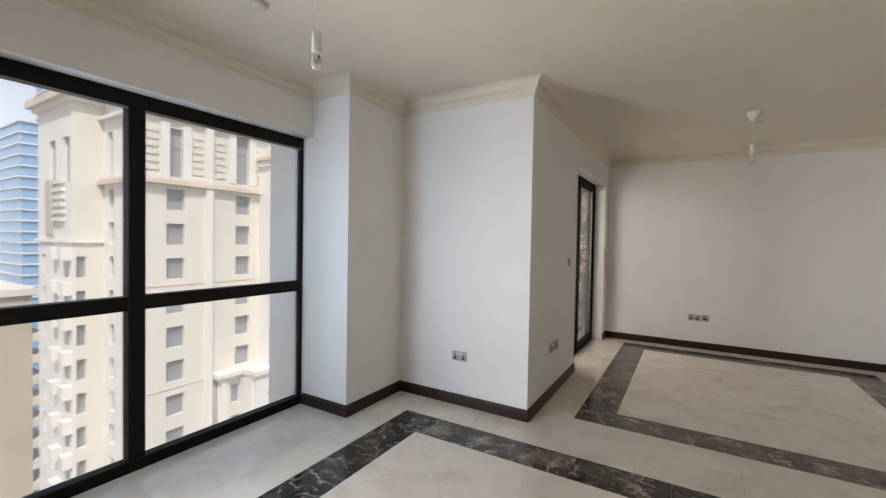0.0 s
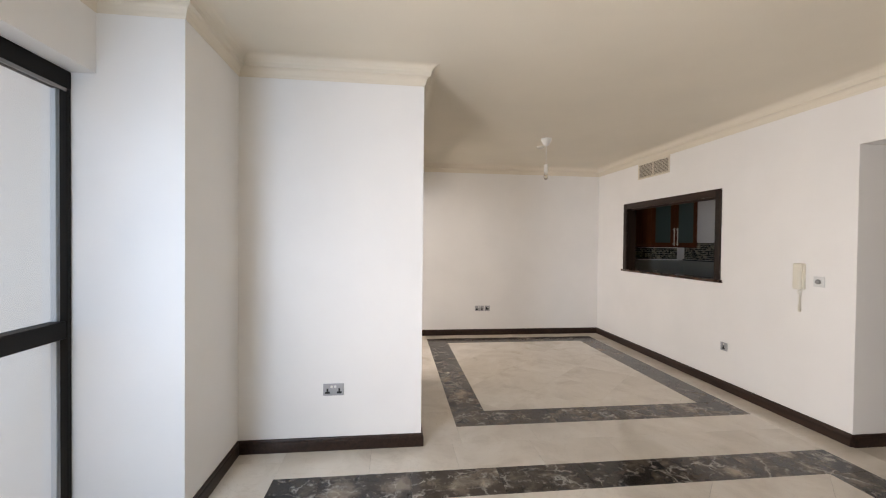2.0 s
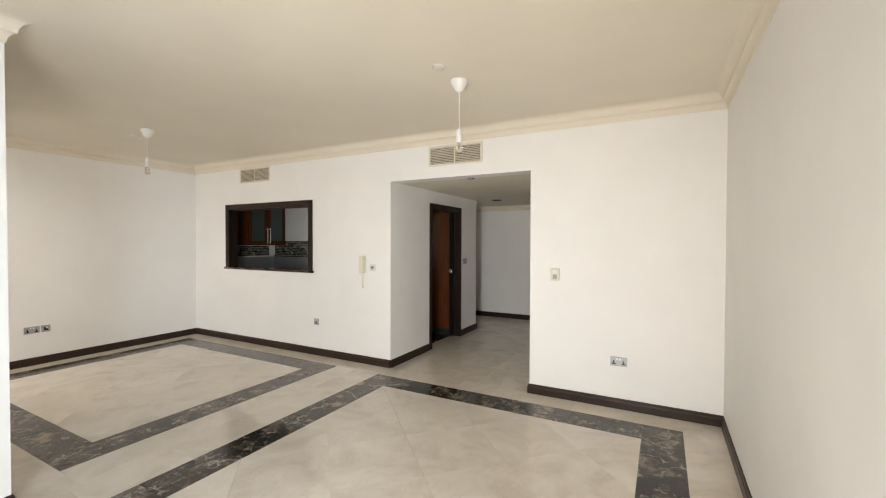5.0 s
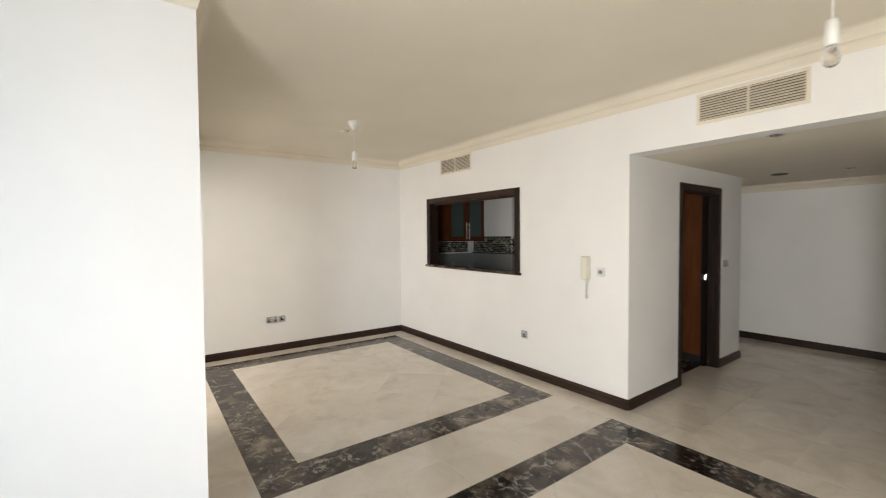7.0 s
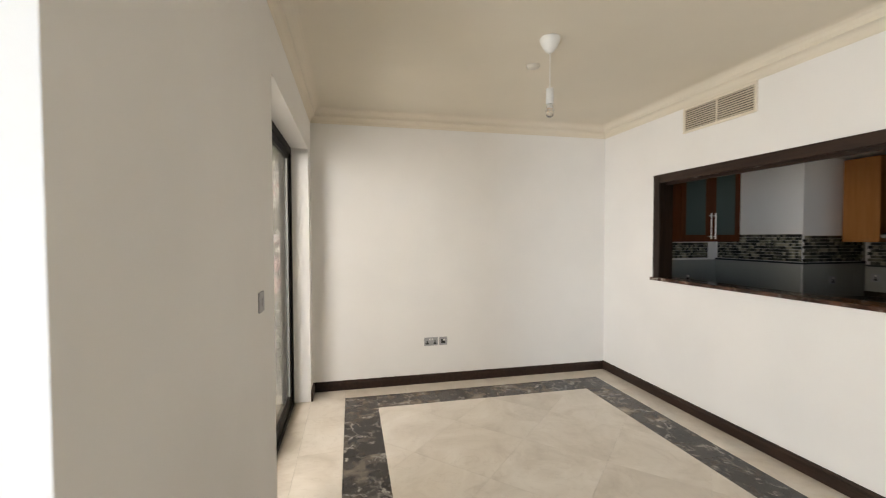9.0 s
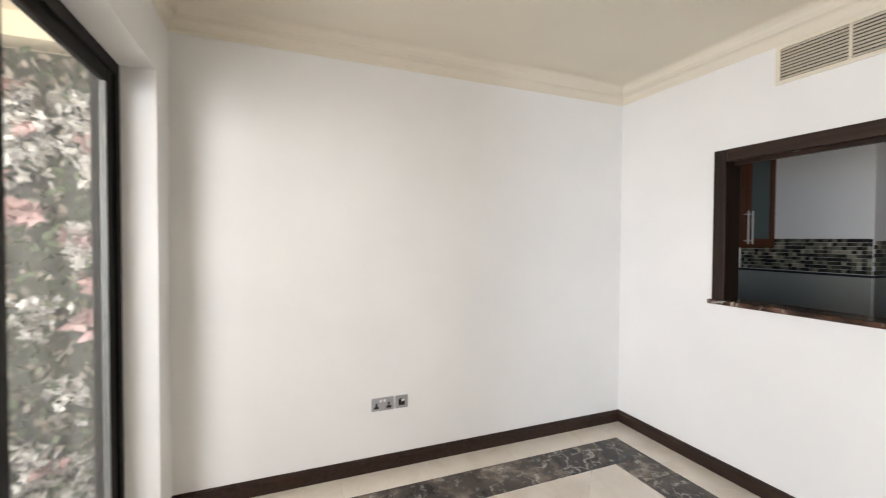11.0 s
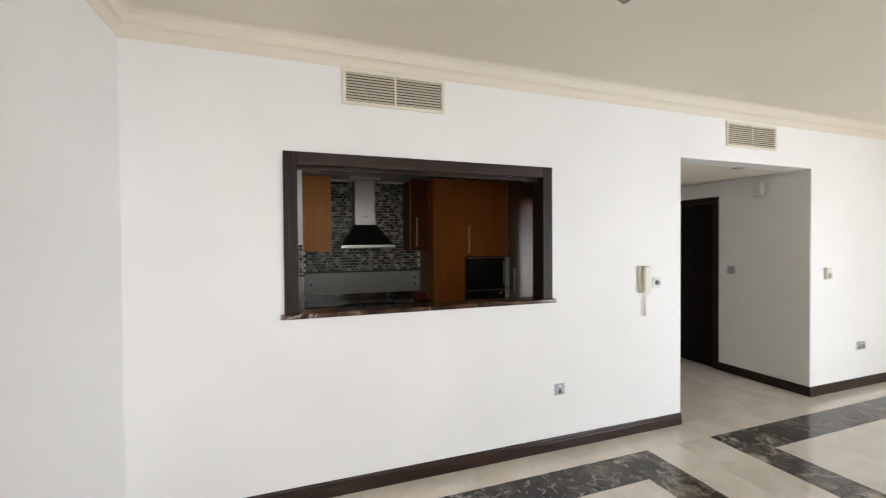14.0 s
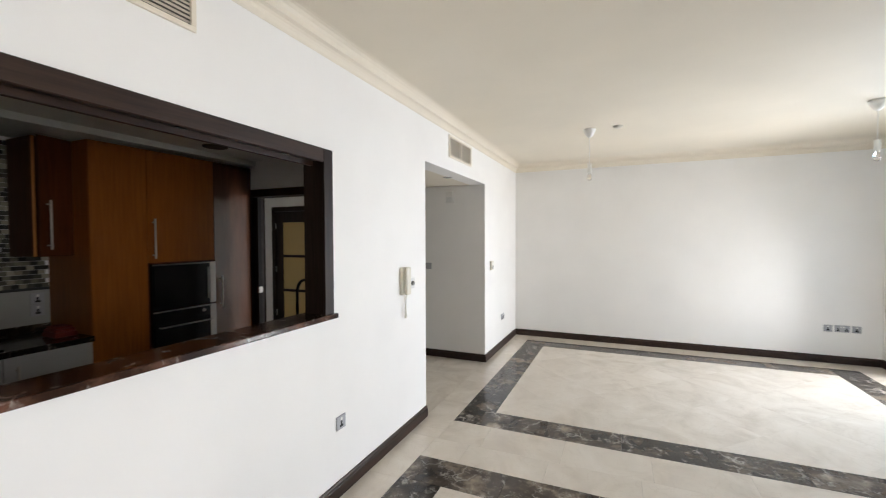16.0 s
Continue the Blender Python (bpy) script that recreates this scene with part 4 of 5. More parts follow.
# base units and worktops
for y0, y1 in ((4.852, 5.33), (5.332, 5.81), (5.812, 6.30)):
    unit("base_cabinet", 4.04, BX, y0, y1, 0.1, 0.86, [(y0, y1, 0.1, 0.86)], unit_grey, unit_grey, "grey lacquered kitchen base cabinet", "cabinet", [(0, y1 - 0.06, 0.55, 0.80)])
worktop = tagged(part("worktop", boxed((4.01, BX, 4.852, 6.303, 0.86, 0.90), bevel=0.003, segs=1), worktop_stone), "dark polished granite kitchen worktop", "worktop")
hob = thing("hob", (4.32, 5.6, 0.90), "black glass hob with steel rim", "hob")
part("glass", boxed((-0.25, 0.25, -0.29, 0.29, 0, 0.008), bevel=0.002, segs=1), black, hob)
for dx, dy in ((-0.12, -0.15), (0.12, -0.15), (-0.12, 0.15), (0.12, 0.15)):
    part("burner", turned([(0.07, 0.008), (0.07, 0.010), (0.03, 0.0105), (0.0, 0.0105)], 16, (dx, dy)), black, hob)
cloth = thing("folded_cloth", (4.25, 4.95, 0.90), "red folded cloth on the worktop", "cloth")
part("cloth", boxed((-0.09, 0.09, -0.07, 0.07, 0, 0.035), (-0.085, 0.08, -0.06, 0.065, 0.035, 0.06), bevel=0.012, segs=2), red_cloth, cloth)
part("fold", boxed((-0.06, 0.07, -0.05, 0.05, 0.06, 0.075), bevel=0.006, segs=2), red_cloth, cloth)

# counter along the hatch wall and the far end
for y0, y1 in ((3.45, 4.2), (4.2, 4.95), (4.95, 5.7), (5.7, 6.45)):
    ob = thing("base_cabinet", (0, 0, 0), "grey lacquered kitchen base cabinet", "cabinet")
    part("body", boxed((2.24, 2.86, y0 + 0.001, y1 - 0.001, 0.1, 0.86)), unit_grey, ob)
    part("door", boxed((2.86, 2.88, y0 + 0.002, y1 - 0.002, 0.1, 0.86)), unit_grey, ob)
    part("plinth", boxed((2.24, 2.82, y0 + 0.001, y1 - 0.001, 0, 0.1)), socket_black, ob, "black plinth")
ob = thing("base_cabinet", (0, 0, 0), "grey lacquered kitchen base cabinet at the end", "cabinet")
part("body", boxed((2.89, 3.755, 6.80, KN - 0.002, 0.1, 0.86)), unit_grey, ob)
part("door", boxed((2.89, 3.755, 6.78, 6.80, 0.1, 0.86)), unit_grey, ob)
part("plinth", boxed((2.89, 3.755, 6.84, KN - 0.002, 0, 0.1)), socket_black, ob, "black plinth")
tagged(part("worktop", prism([(2.24, 3.43), (2.90, 3.43), (2.90, 6.75), (3.755, 6.75), (3.755, KN - 0.002), (2.24, KN - 0.002)], 0.861, 0.90), worktop_stone), "dark polished granite worktop with a sink", "worktop")
tap = thing("kitchen_tap", (2.70, 4.22, 0.90), "black gooseneck kitchen tap", "tap")
part("base", turned([(0.028, 0), (0.026, 0.03), (0.018, 0.05), (0.0, 0.05)], 16), black, tap)
part("spout", tube([(0, 0, 0.04), (0, 0, 0.28)] + [(0.0, -0.07 + 0.07 * math.cos(a), 0.30 + 0.09 * math.sin(a)) for a in (radians(d) for d in range(0, 181, 20))] + [(0, -0.14, 0.20)], 0.011), black, tap)
bottle = thing("soap_bottle", (2.98, 6.95, 0.90), "dark soap bottle with a white cap", "bottle")
part("body", turned([(0.0, 0), (0.032, 0), (0.034, 0.01), (0.034, 0.13), (0.014, 0.16), (0.012, 0.175), (0.0, 0.175)], 16), black, bottle)
part("cap", turned([(0.012, 0.175), (0.014, 0.176), (0.014, 0.20), (0.0, 0.202)], 16), plastic, bottle)

# glazed wall cabinet on the end wall
gcab = thing("glazed_cabinet", (3.335, KN - 0.002, 1.48), "red cherry wall cabinet with two frosted glass doors", "cabinet")
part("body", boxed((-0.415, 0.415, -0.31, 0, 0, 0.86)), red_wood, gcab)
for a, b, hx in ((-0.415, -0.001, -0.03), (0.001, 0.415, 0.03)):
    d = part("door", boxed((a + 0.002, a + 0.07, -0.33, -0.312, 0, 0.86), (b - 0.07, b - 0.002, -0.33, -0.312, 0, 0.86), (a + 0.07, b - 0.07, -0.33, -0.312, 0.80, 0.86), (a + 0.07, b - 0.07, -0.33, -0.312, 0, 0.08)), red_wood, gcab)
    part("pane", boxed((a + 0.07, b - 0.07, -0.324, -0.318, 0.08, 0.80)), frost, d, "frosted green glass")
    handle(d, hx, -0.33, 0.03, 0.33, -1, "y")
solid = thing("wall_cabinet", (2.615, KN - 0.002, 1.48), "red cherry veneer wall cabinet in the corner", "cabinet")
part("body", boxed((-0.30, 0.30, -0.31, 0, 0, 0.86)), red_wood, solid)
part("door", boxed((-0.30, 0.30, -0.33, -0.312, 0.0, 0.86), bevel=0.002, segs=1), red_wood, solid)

# extractor hood
hood = thing("extractor_hood", (KX - 0.001, 5.59, 1.52), "steel chimney extractor hood with a black canopy", "extractor hood")
bm = bmesh.new()
lo = [bm.verts.new(p) for p in ((-0.47, -0.295, 0.035), (-0.001, -0.295, 0.035), (-0.001, 0.295, 0.035), (-0.47, 0.295, 0.035))]
hi = [bm.verts.new(p) for p in ((-0.24, -0.125, 0.27), (-0.001, -0.125, 0.27), (-0.001, 0.125, 0.27), (-0.24, 0.125, 0.27))]
bm.faces.new(lo[::-1]), bm.faces.new(hi)
for i in range(4):
    bm.faces.new((lo[i], lo[(i + 1) % 4], hi[(i + 1) % 4], hi[i]))
part("canopy", bm, black, hood)
part("rim", boxed((-0.48, -0.001, -0.305, 0.305, 0.0, 0.035), bevel=0.003, segs=1), steel, hood)
part("chimney", boxed((-0.235, -0.001, -0.12, 0.12, 0.27, 0.80), bevel=0.003, segs=1), steel, hood)
part("badge", boxed((-0.237, -0.235, -0.03, 0.03, 0.36, 0.37)), vent_dark, hood)
part("collar", boxed((-0.30, -0.001, -0.17, 0.17, 0.80, 0.83)), plastic, hood)
structure("kitchen_bulkhead", boxed((3.98, KX, CORR_N + 0.15, 6.305, 2.352, KZ - 0.001)), kitchen_ceiling, "pale bulkhead over the kitchen cabinets", "bulkhead")
dl = thing("ceiling_vent", (3.72, 4.08, KZ), "dark round ceiling vent", "vent")
part("rim", turned([(0.10, 0), (0.10, -0.008), (0.07, -0.012), (0.0, -0.012)]), vent_dark, dl)

# splash panels and mosaic
SP = [((KX - 0.012, KX, 4.852, 6.303), (0.90, 1.215)), ((3.747, 3.757, 6.31, KN), (0.90, 1.25)), ((3.757, KX - 0.012, 6.297, 6.305), (0.90, 1.25)), ((2.24, 3.747, KN - 0.008, KN), (0.90, 1.25))]
for (a, b, c, d), (z0, z1) in SP:
    structure("splash_panel", boxed((a, b, c, d, z0, z1)), panel_grey, "grey splash panel under the mosaic", "panel")


structure("trim", boxed((KX - 0.024, KX - 0.012, 4.853, 6.302, 0.901, 0.955)), worktop_stone, "black granite upstand behind the worktop", "upstand")


def mosaic_field(name, origin, along, out, length, z0, z1, step=0.037, rise=0.030, gap=0.0022, shift=0.5):
    verts, faces = [], []
    o, u, n = Vector(origin), Vector(along), Vector(out)
    for i in range(int(length / step)):
        for k in range(int((z1 - z0) / rise)):
            p = o + u * ((i + shift * (k % 2)) * step) + Vector((0, 0, z0 + k * rise))
            s, t = step - gap, rise - gap
            i0 = len(verts)
            verts += [p, p + u * s, p + u * s + Vector((0, 0, t)), p + Vector((0, 0, t))]
            verts += [q + n * 0.006 for q in verts[i0:i0 + 4]]
            faces += [tuple(i0 + j for j in f) for f in ((4, 5, 6, 7), (0, 1, 5, 4), (1, 2, 6, 5), (2, 3, 7, 6), (3, 0, 4, 7))]
    me = bpy.data.meshes.new(name)
    me.from_pydata([tuple(v) for v in verts], [], faces)
    me.materials.append(mosaic)
    tagged(new(name, me), "grey and beige glass mosaic tiles above the splash panel", "mosaic tiles", kind="stuff")


mosaic_field("mosaic_tiles", (KX - 0.001, 4.853, 0), (0, 1, 0), (-1, 0, 0), 1.42, 1.235, 2.34, 0.044, 0.034)
mosaic_field("mosaic_tiles", (3.756, 6.31, 0), (0, 1, 0), (-1, 0, 0), 1.0, 1.275, 1.57, 0.032, 0.032, 0.0022, 0.0)
mosaic_field("mosaic_tiles", (3.758, 6.304, 0), (1, 0, 0), (0, -1, 0), 0.82, 1.275, 1.57, 0.044, 0.034)
mosaic_field("mosaic_tiles", (2.25, KN - 0.001, 0), (1, 0, 0), (0, -1, 0), 1.40, 1.275, 1.47, 0.032, 0.032, 0.0022, 0.0)
for a, b, c, d, z in ((KX - 0.014, KX, 4.852, 6.303, 1.215), (3.743, 3.757, 6.29, KN, 1.25), (3.757, KX - 0.014, 6.291, 6.305, 1.25)):
    structure("trim", boxed((a, b, c, d, z, z + 0.02)), socket_black, "dark border strip between panel and mosaic", "trim")
for y, z in ((4.93, 1.06), (4.93, 1.15), (6.20, 1.10)):
    socket((KX - 0.012, y, z), E_OUT, 1, label="satin metal power socket on the kitchen splash panel")
socket((4.15, 6.297, 1.08), N_OUT, 1, label="satin metal power socket on the kitchen pillar")

# ------------------------------------------------------------ city outside
STOREY = 3.2
ROWS_Z = [(5.75 - 1.95 - STOREY * k, 5.75 - STOREY * k) for k in range(14)]


def facade(name, parent, material, origin, along, out, u0, u1, z0, z1, holes, depth=0.35):
    """A wall face with openings cut through it; a recessed dark window stands in each opening."""
    o, a, n = Vector(origin), Vector(along), Vector(out)
    us = sorted({u0, u1, *[h[0] for h in holes], *[h[1] for h in holes]})
    zs = sorted({z0, z1, *[h[2] for h in holes], *[h[3] for h in holes]})
    bm = bmesh.new()

    def quad(m, pts):
        m.faces.new([m.verts.new(p) for p in pts])

    def at(u, z, d=0.0):
        return o + a * u + Vector((0, 0, z)) - n * d

    for ua, ub in zip(us, us[1:]):
        for za, zb in zip(zs, zs[1:]):
            if not any(h[0] <= ua and ub <= h[1] and h[2] <= za and zb <= h[3] for h in holes):
                quad(bm, (at(ua, za), at(ub, za), at(ub, zb), at(ua, zb)))
    for h in holes:
        c = [(h[0], h[2]), (h[1], h[2]), (h[1], h[3]), (h[0], h[3])]
        for (ua, za), (ub, zb) in zip(c, c[1:] + c[:1]):
            quad(bm, (at(ua, za), at(ub, zb), at(ub, zb, depth), at(ua, za, depth)))
    wall = part(name, bm, material, parent)
    for h in holes:
        w = bmesh.new()
        quad(w, (at(h[0], h[2], depth), at(h[1], h[2], depth), at(h[1], h[3], depth), at(h[0], h[3], depth)))
        win = part("window", w, far_pane, wall)
        f = bmesh.new()
        um, zm = (h[0] + h[1]) / 2, h[2] + 0.62 * (h[3] - h[2])
        for ua, ub, za, zb in ((um - 0.04, um + 0.04, h[2], h[3]), (h[0], h[1], zm - 0.04, zm + 0.04)):
            quad(f, (at(ua, za, depth - 0.06), at(ub, za, depth - 0.06), at(ub, zb, depth - 0.06), at(ua, zb, depth - 0.06)))
        part("glazing_bar", f, glazing_grey, win)
    return wall


tower = thing("apartment_tower", (0, 0, -75), "cream rendered high-rise apartment tower with pink stone bands", "building")
TX, TY = -41.0, 17.6
GROUND = -75.0
rel = 75.0


def zr(z):
    return z + rel


def col(u, w, top=99):
    return [(u - w / 2, u + w / 2, zr(a), zr(b)) for a, b in ROWS_Z if b < top]


tall = [(19.85, 21.0, zr(6.85), zr(11.3)), (26.25, 27.75, zr(6.95), zr(12.0))]
facade("wall", tower, facade_cream, (TX, 0, 0), (0, 1, 0), (1, 0, 0), TY, 31.0, 0, zr(14.2), col(20.42, 1.58) + col(27.1, 1.6) + tall)
facade("wall", tower, facade_white, (0, TY, 0), (-1, 0, 0), (0, -1, 0), -TX, 48.4, 0, zr(14.2), [(46.3, 47.4, zr(a), zr(b)) for a, b in ROWS_Z] + [(46.5, 47.6, zr(7.0), zr(11.1))])
BAY_X, BAY_Y = -48.4, 15.2
facade("wall", tower, facade_white, (0, BAY_Y, 0), (-1, 0, 0), (0, -1, 0), 48.4, 57.0, 0, zr(13.6),
       [(u - 0.85, u + 0.85, zr(6.3), zr(10.4)) for u in (49.7, 53.2)] + [(u - w / 2, u + w / 2, zr(a), zr(b)) for u, w in ((49.6, 0.9), (53.2, 1.0), (55.6, 1.0)) for a, b in ROWS_Z if b < 0.5])
facade("wall", tower, facade_cream, (BAY_X, 0, 0), (0, 1, 0), (1, 0, 0), BAY_Y, TY, 0, zr(13.6), [(15.5, 16.2, zr(a), zr(b)) for a, b in ROWS_Z if b < 0.5])
BX2, PX, QX = -39.0, -40.4, -38.3
facade("wall", tower, facade_cream, (BX2, 0, 0), (0, 1, 0), (1, 0, 0), 29.0, 40.5, 0, zr(9.4), [(u - 0.65, u + 0.65, zr(6.97 - STOREY * k), zr(9.17 - STOREY * k)) for u in (32.05, 36.4) for k in range(7)])
for x, y0, y1, us in ((PX, 24.1, 26.5, (26.0,)), (QX, 26.5, 40.5, (29.8, 32.4, 36.0))):
    facade("wall", tower, facade_cream, (x, 0, 0), (0, 1, 0), (1, 0, 0), y0, y1 if x == QX else 27.1, 0, zr(-12.9),
           [(u - 0.5, u + 0.5, zr(-15.9 - STOREY * k), zr(-14.0 - STOREY * k)) for u in us for k in range(6)])
blocks = (
    ("pilaster", facade_white, (TX, TX + 0.45, 23.05, 23.7, 0, zr(14.2))),
    ("window_surround", facade_white, (TX, TX + 0.18, 19.1, 19.85, zr(6.85), zr(11.7))),
    ("window_surround", facade_white, (TX, TX + 0.18, 21.0, 21.75, zr(6.85), zr(11.7))),
    ("window_surround", facade_white, (TX, TX + 0.18, 25.5, 26.25, zr(6.95), zr(12.2))),
    ("window_surround", facade_white, (TX, TX + 0.18, 27.75, 28.5, zr(6.95), zr(12.2))),
    ("pilaster", facade_white, (BX2 - 2.0, BX2 + 0.4, 28.95, 30.65, 0, zr(9.1))),
    ("pilaster_capital", facade_white, (BX2, BX2 + 0.5, 28.85, 31.25, zr(5.0), zr(9.1))),
    ("pilaster_capital", facade_white, (BX2, BX2 + 0.5, 32.85, 33.3, zr(5.0), zr(9.1))),
    ("pilaster", facade_white, (BX2, BX2 + 0.4, 33.3, 34.4, 0, zr(9.1))),
    ("pilaster", facade_white, (PX, PX + 0.35, 24.3, 25.0, 0, zr(-13.2))),
    ("pilaster", facade_white, (QX, QX + 0.4, 26.7, 28.2, 0, zr(-13.2))),
    ("pilaster", facade_white, (QX, QX + 0.4, 30.7, 31.4, 0, zr(-13.2))),
    ("band", facade_pink, (-57.3, TX + 0.6, TY - 0.6, 29.0, zr(6.1), zr(6.5))),
    ("band", facade_cream, (-57.2, TX + 0.4, TY - 0.4, 29.0, zr(6.5), zr(6.8))),
    ("parapet_ledge", facade_white, (-57.2, TX + 0.5, TY - 0.5, 31.0, zr(12.2), zr(12.5))),
    ("roof_cornice", facade_cream, (-57.6, TX + 0.9, TY - 0.9, 31.4, zr(14.2), zr(14.7))),
    ("roof_cornice", facade_pink, (-57.9, TX + 1.2, TY - 1.2, 31.6, zr(14.7), zr(15.1))),
    ("block_cornice", facade_white, (-41.0, BX2 + 0.6, 28.7, 40.6, zr(9.1), zr(9.7))),
    ("block_cornice", facade_pink, (-41.0, BX2 + 0.9, 28.5, 40.8, zr(9.7), zr(10.1))),
    ("block_roof", facade_white, (-41.0, BX2, 29.0, 40.5, zr(10.1), zr(11.2))),
    ("podium_cornice", facade_white, (-41.0, PX + 0.5, 24.0, 26.5, zr(-13.2), zr(-12.8))),
    ("podium_cornice", facade_white, (-41.0, PX + 0.75, 23.8, 26.5, zr(-12.8), zr(-12.4))),
    ("podium_cornice", facade_white, (-41.0, QX + 0.5, 26.503, 40.8, zr(-13.2), zr(-12.8))),
    ("podium_cornice", facade_white, (-41.0, QX + 0.75, 26.3, 41.0, zr(-12.796), zr(-12.35))),
    ("side_wall", facade_white, (-41.0, QX, 26.45, 26.5, 0, zr(-13.2))),
    ("core", facade_cream, (-57.0, TX - 0.8, TY + 0.8, 55.0, 0, zr(14.0))),
    ("rear_block", facade_cream, (-57.0, -41.2, 31.0, 62.0, 0, zr(13.0))),
    ("bay_core", facade_cream, (-57.0, -49.0, BAY_Y + 0.8, TY + 1, 0, zr(13.4))),
    ("bay_side", facade_white, (-57.05, -57.0, BAY_Y, TY + 1, 0, zr(13.6))),
    ("bay_cornice", facade_pink, (-57.8, BAY_X + 0.8, BAY_Y - 0.8, TY, zr(13.9), zr(14.6))),
    ("bay_cornice", facade_white, (-57.4, BAY_X + 0.4, BAY_Y - 0.4, TY, zr(13.5), zr(13.9))),
    ("bay_ledge", facade_white, (-57.2, BAY_X + 0.25, BAY_Y - 0.25, TY, zr(0.6), zr(0.9))),
    ("louvre_panel", facade_tan, (-54.6, -52.4, BAY_Y - 0.15, BAY_Y, zr(1.2), zr(6.6))),
)
for nm, m_, s in blocks:
    part(nm, boxed(s), m_, tower)
for k in range(6):
    part("louvre", boxed((-52.2, -50.0, BAY_Y - 0.35, BAY_Y, zr(2.6 + 0.7 * k), zr(2.95 + 0.7 * k))), facade_cream, tower)
for k in range(9):
    for x in (-51.8, -49.0):
        part("balcony", boxed((x - 0.6, x + 0.6, BAY_Y - 0.7, BAY_Y, zr(-1.0 - STOREY * k), zr(0.2 - STOREY * k))), facade_white, tower)
# hipped tile roof
bm = bmesh.new()
lo = [bm.verts.new(p) for p in ((-57.9, TY - 1.2, zr(15.1)), (TX + 1.2, TY - 1.2, zr(15.1)), (TX + 1.2, 31.6, zr(15.1)), (-57.9, 31.6, zr(15.1)))]
hi = [bm.verts.new(p) for p in ((-52, 24.4, zr(19.5)), (-47, 24.4, zr(19.5)))]
for f in ((lo[0], lo[1], hi[1], hi[0]), (lo[1], lo[2], hi[1]), (lo[2], lo[3], hi[0], hi[1]), (lo[3], lo[0], hi[0])):
    bm.faces.new(f)
part("roof", bm, roof_tile, tower, "terracotta tiled hip roof")
# horizontal rustication beside the tall windows
for y in (18.4, 22.4, 24.6, 28.75):
    for k in range(6):
        part("quoin", boxed((TX, TX + 0.12, y - 0.5, y + 0.5, zr(7.3 + 0.68 * k), zr(7.75 + 0.68 * k))), facade_cream, tower)
# storey joints
for k in range(0, 9, 3):
    part("string_course", boxed((TX, TX + 0.06, TY, 29.0, zr(-3.2 - STOREY * k), zr(-3.1 - STOREY * k))), facade_pink, tower)


def slab_tower(name, x, y, w, d, z1, storeys, label, glassm, slab, base=GROUND, top_setback=0.0):
    """A far glazed tower with a slab edge at every storey."""
    ob = thing(name, (x, y, base), label, "building")
    h = z1 - base
    part("glazing", boxed((-w / 2, w / 2, -d / 2, d / 2, 0, h)), glassm, ob)
    n = storeys
    for k in range(n + 1):
        z = h - k * 3.6
        if z < 0.3:
            break
        part("slab_edge", boxed((-w / 2 - 0.6, w / 2 + 0.6, -d / 2 - 0.6, d / 2 + 0.6, z - 0.45, z)), slab, ob)
    for s in (-1, 1):
        part("fin", boxed((-w / 2 - 0.7, w / 2 + 0.7, s * d / 2 * 0.3 - 0.5, s * d / 2 * 0.3 + 0.5, 0, h)), slab, ob)
    return ob


slab_tower("glass_tower", -205, 58, 36, 26, 38, 34, "blue glazed high-rise tower with pale slab edges", blue_pane, pale_slab)
slab_tower("glass_tower", -235, 75, 30, 20, 66, 40, "taller blue glazed high-rise tower in the haze", blue_pane, pale_slab)
tan = thing("tan_tower", (-96, 14.0, GROUND), "tan rendered apartment block with stacked balconies", "building")
part("wall", boxed((-14, 10, -8, 8, 0, 67)), facade_tan, tan)
part("roof_cornice", boxed((-14.6, 10.6, -8.6, 8.6, 67, 68)), facade_cream, tan)
for k in range(17):
    part("balcony", boxed((4.0, 10.0, 8.0, 9.6, 63 - 3.3 * k, 64.3 - 3.3 * k)), facade_cream, tan)

# haze of the sky behind the towers
haze = bpy.data.materials.new("sky_haze")
haze.use_nodes = True
hb = bsdf(haze)
hb.inputs["Base Color"].default_value = (0, 0, 0, 1)
hb.inputs["Specular IOR Level"].default_value = 0.0
hb.inputs["Emission Strength"].default_value = 0.95
hg = node(haze, "ShaderNodeSeparateXYZ")
link(haze, coords(haze, (1, 1, 0.002)), hg.inputs[0])
link(haze, ramp(haze, hg.outputs["Z"], ((0.0, (0.80, 0.86, 0.93)), (0.9, (0.55, 0.72, 0.93)))), hb.inputs["Emission Color"])
bk = bmesh.new()
for a, b in (((-760, -300), (-760, 800)), ((-760, 800), (-300, 1200))):
    bk.faces.new([bk.verts.new(q) for q in ((*a, GROUND), (*b, GROUND), (*b, 420), (*a, 420))])
structure("backdrop", bk, haze, "pale hazy sky behind the towers", "sky")

# ground far below, with pools and low roofs
g = bmesh.new()
vs = [g.verts.new((x, y, GROUND)) for x, y in ((-2500, -2500), (2500, -2500), (2500, 2500), (-2500, 2500))]
g.faces.new(vs)
structure("ground", g, ground_mat, "sandy paved ground far below", "ground")
for i, (x, y, r) in enumerate(((-131, 41.5, 7), (-140, 35, 4.5), (-120, 33, 4.0))):
    ob = thing("swimming_pool", (x, y, GROUND), "turquoise swimming pool far below", "pool")
    part("coping", turned([(r + 1.2, 0.02), (r + 1.2, 0.25), (r, 0.25), (r, 0.05)], 24), facade_white, ob)
    part("water", turned([(0.0, 0.12), (r, 0.12)], 24), pool_mat, ob)
rnd = random.Random(11)
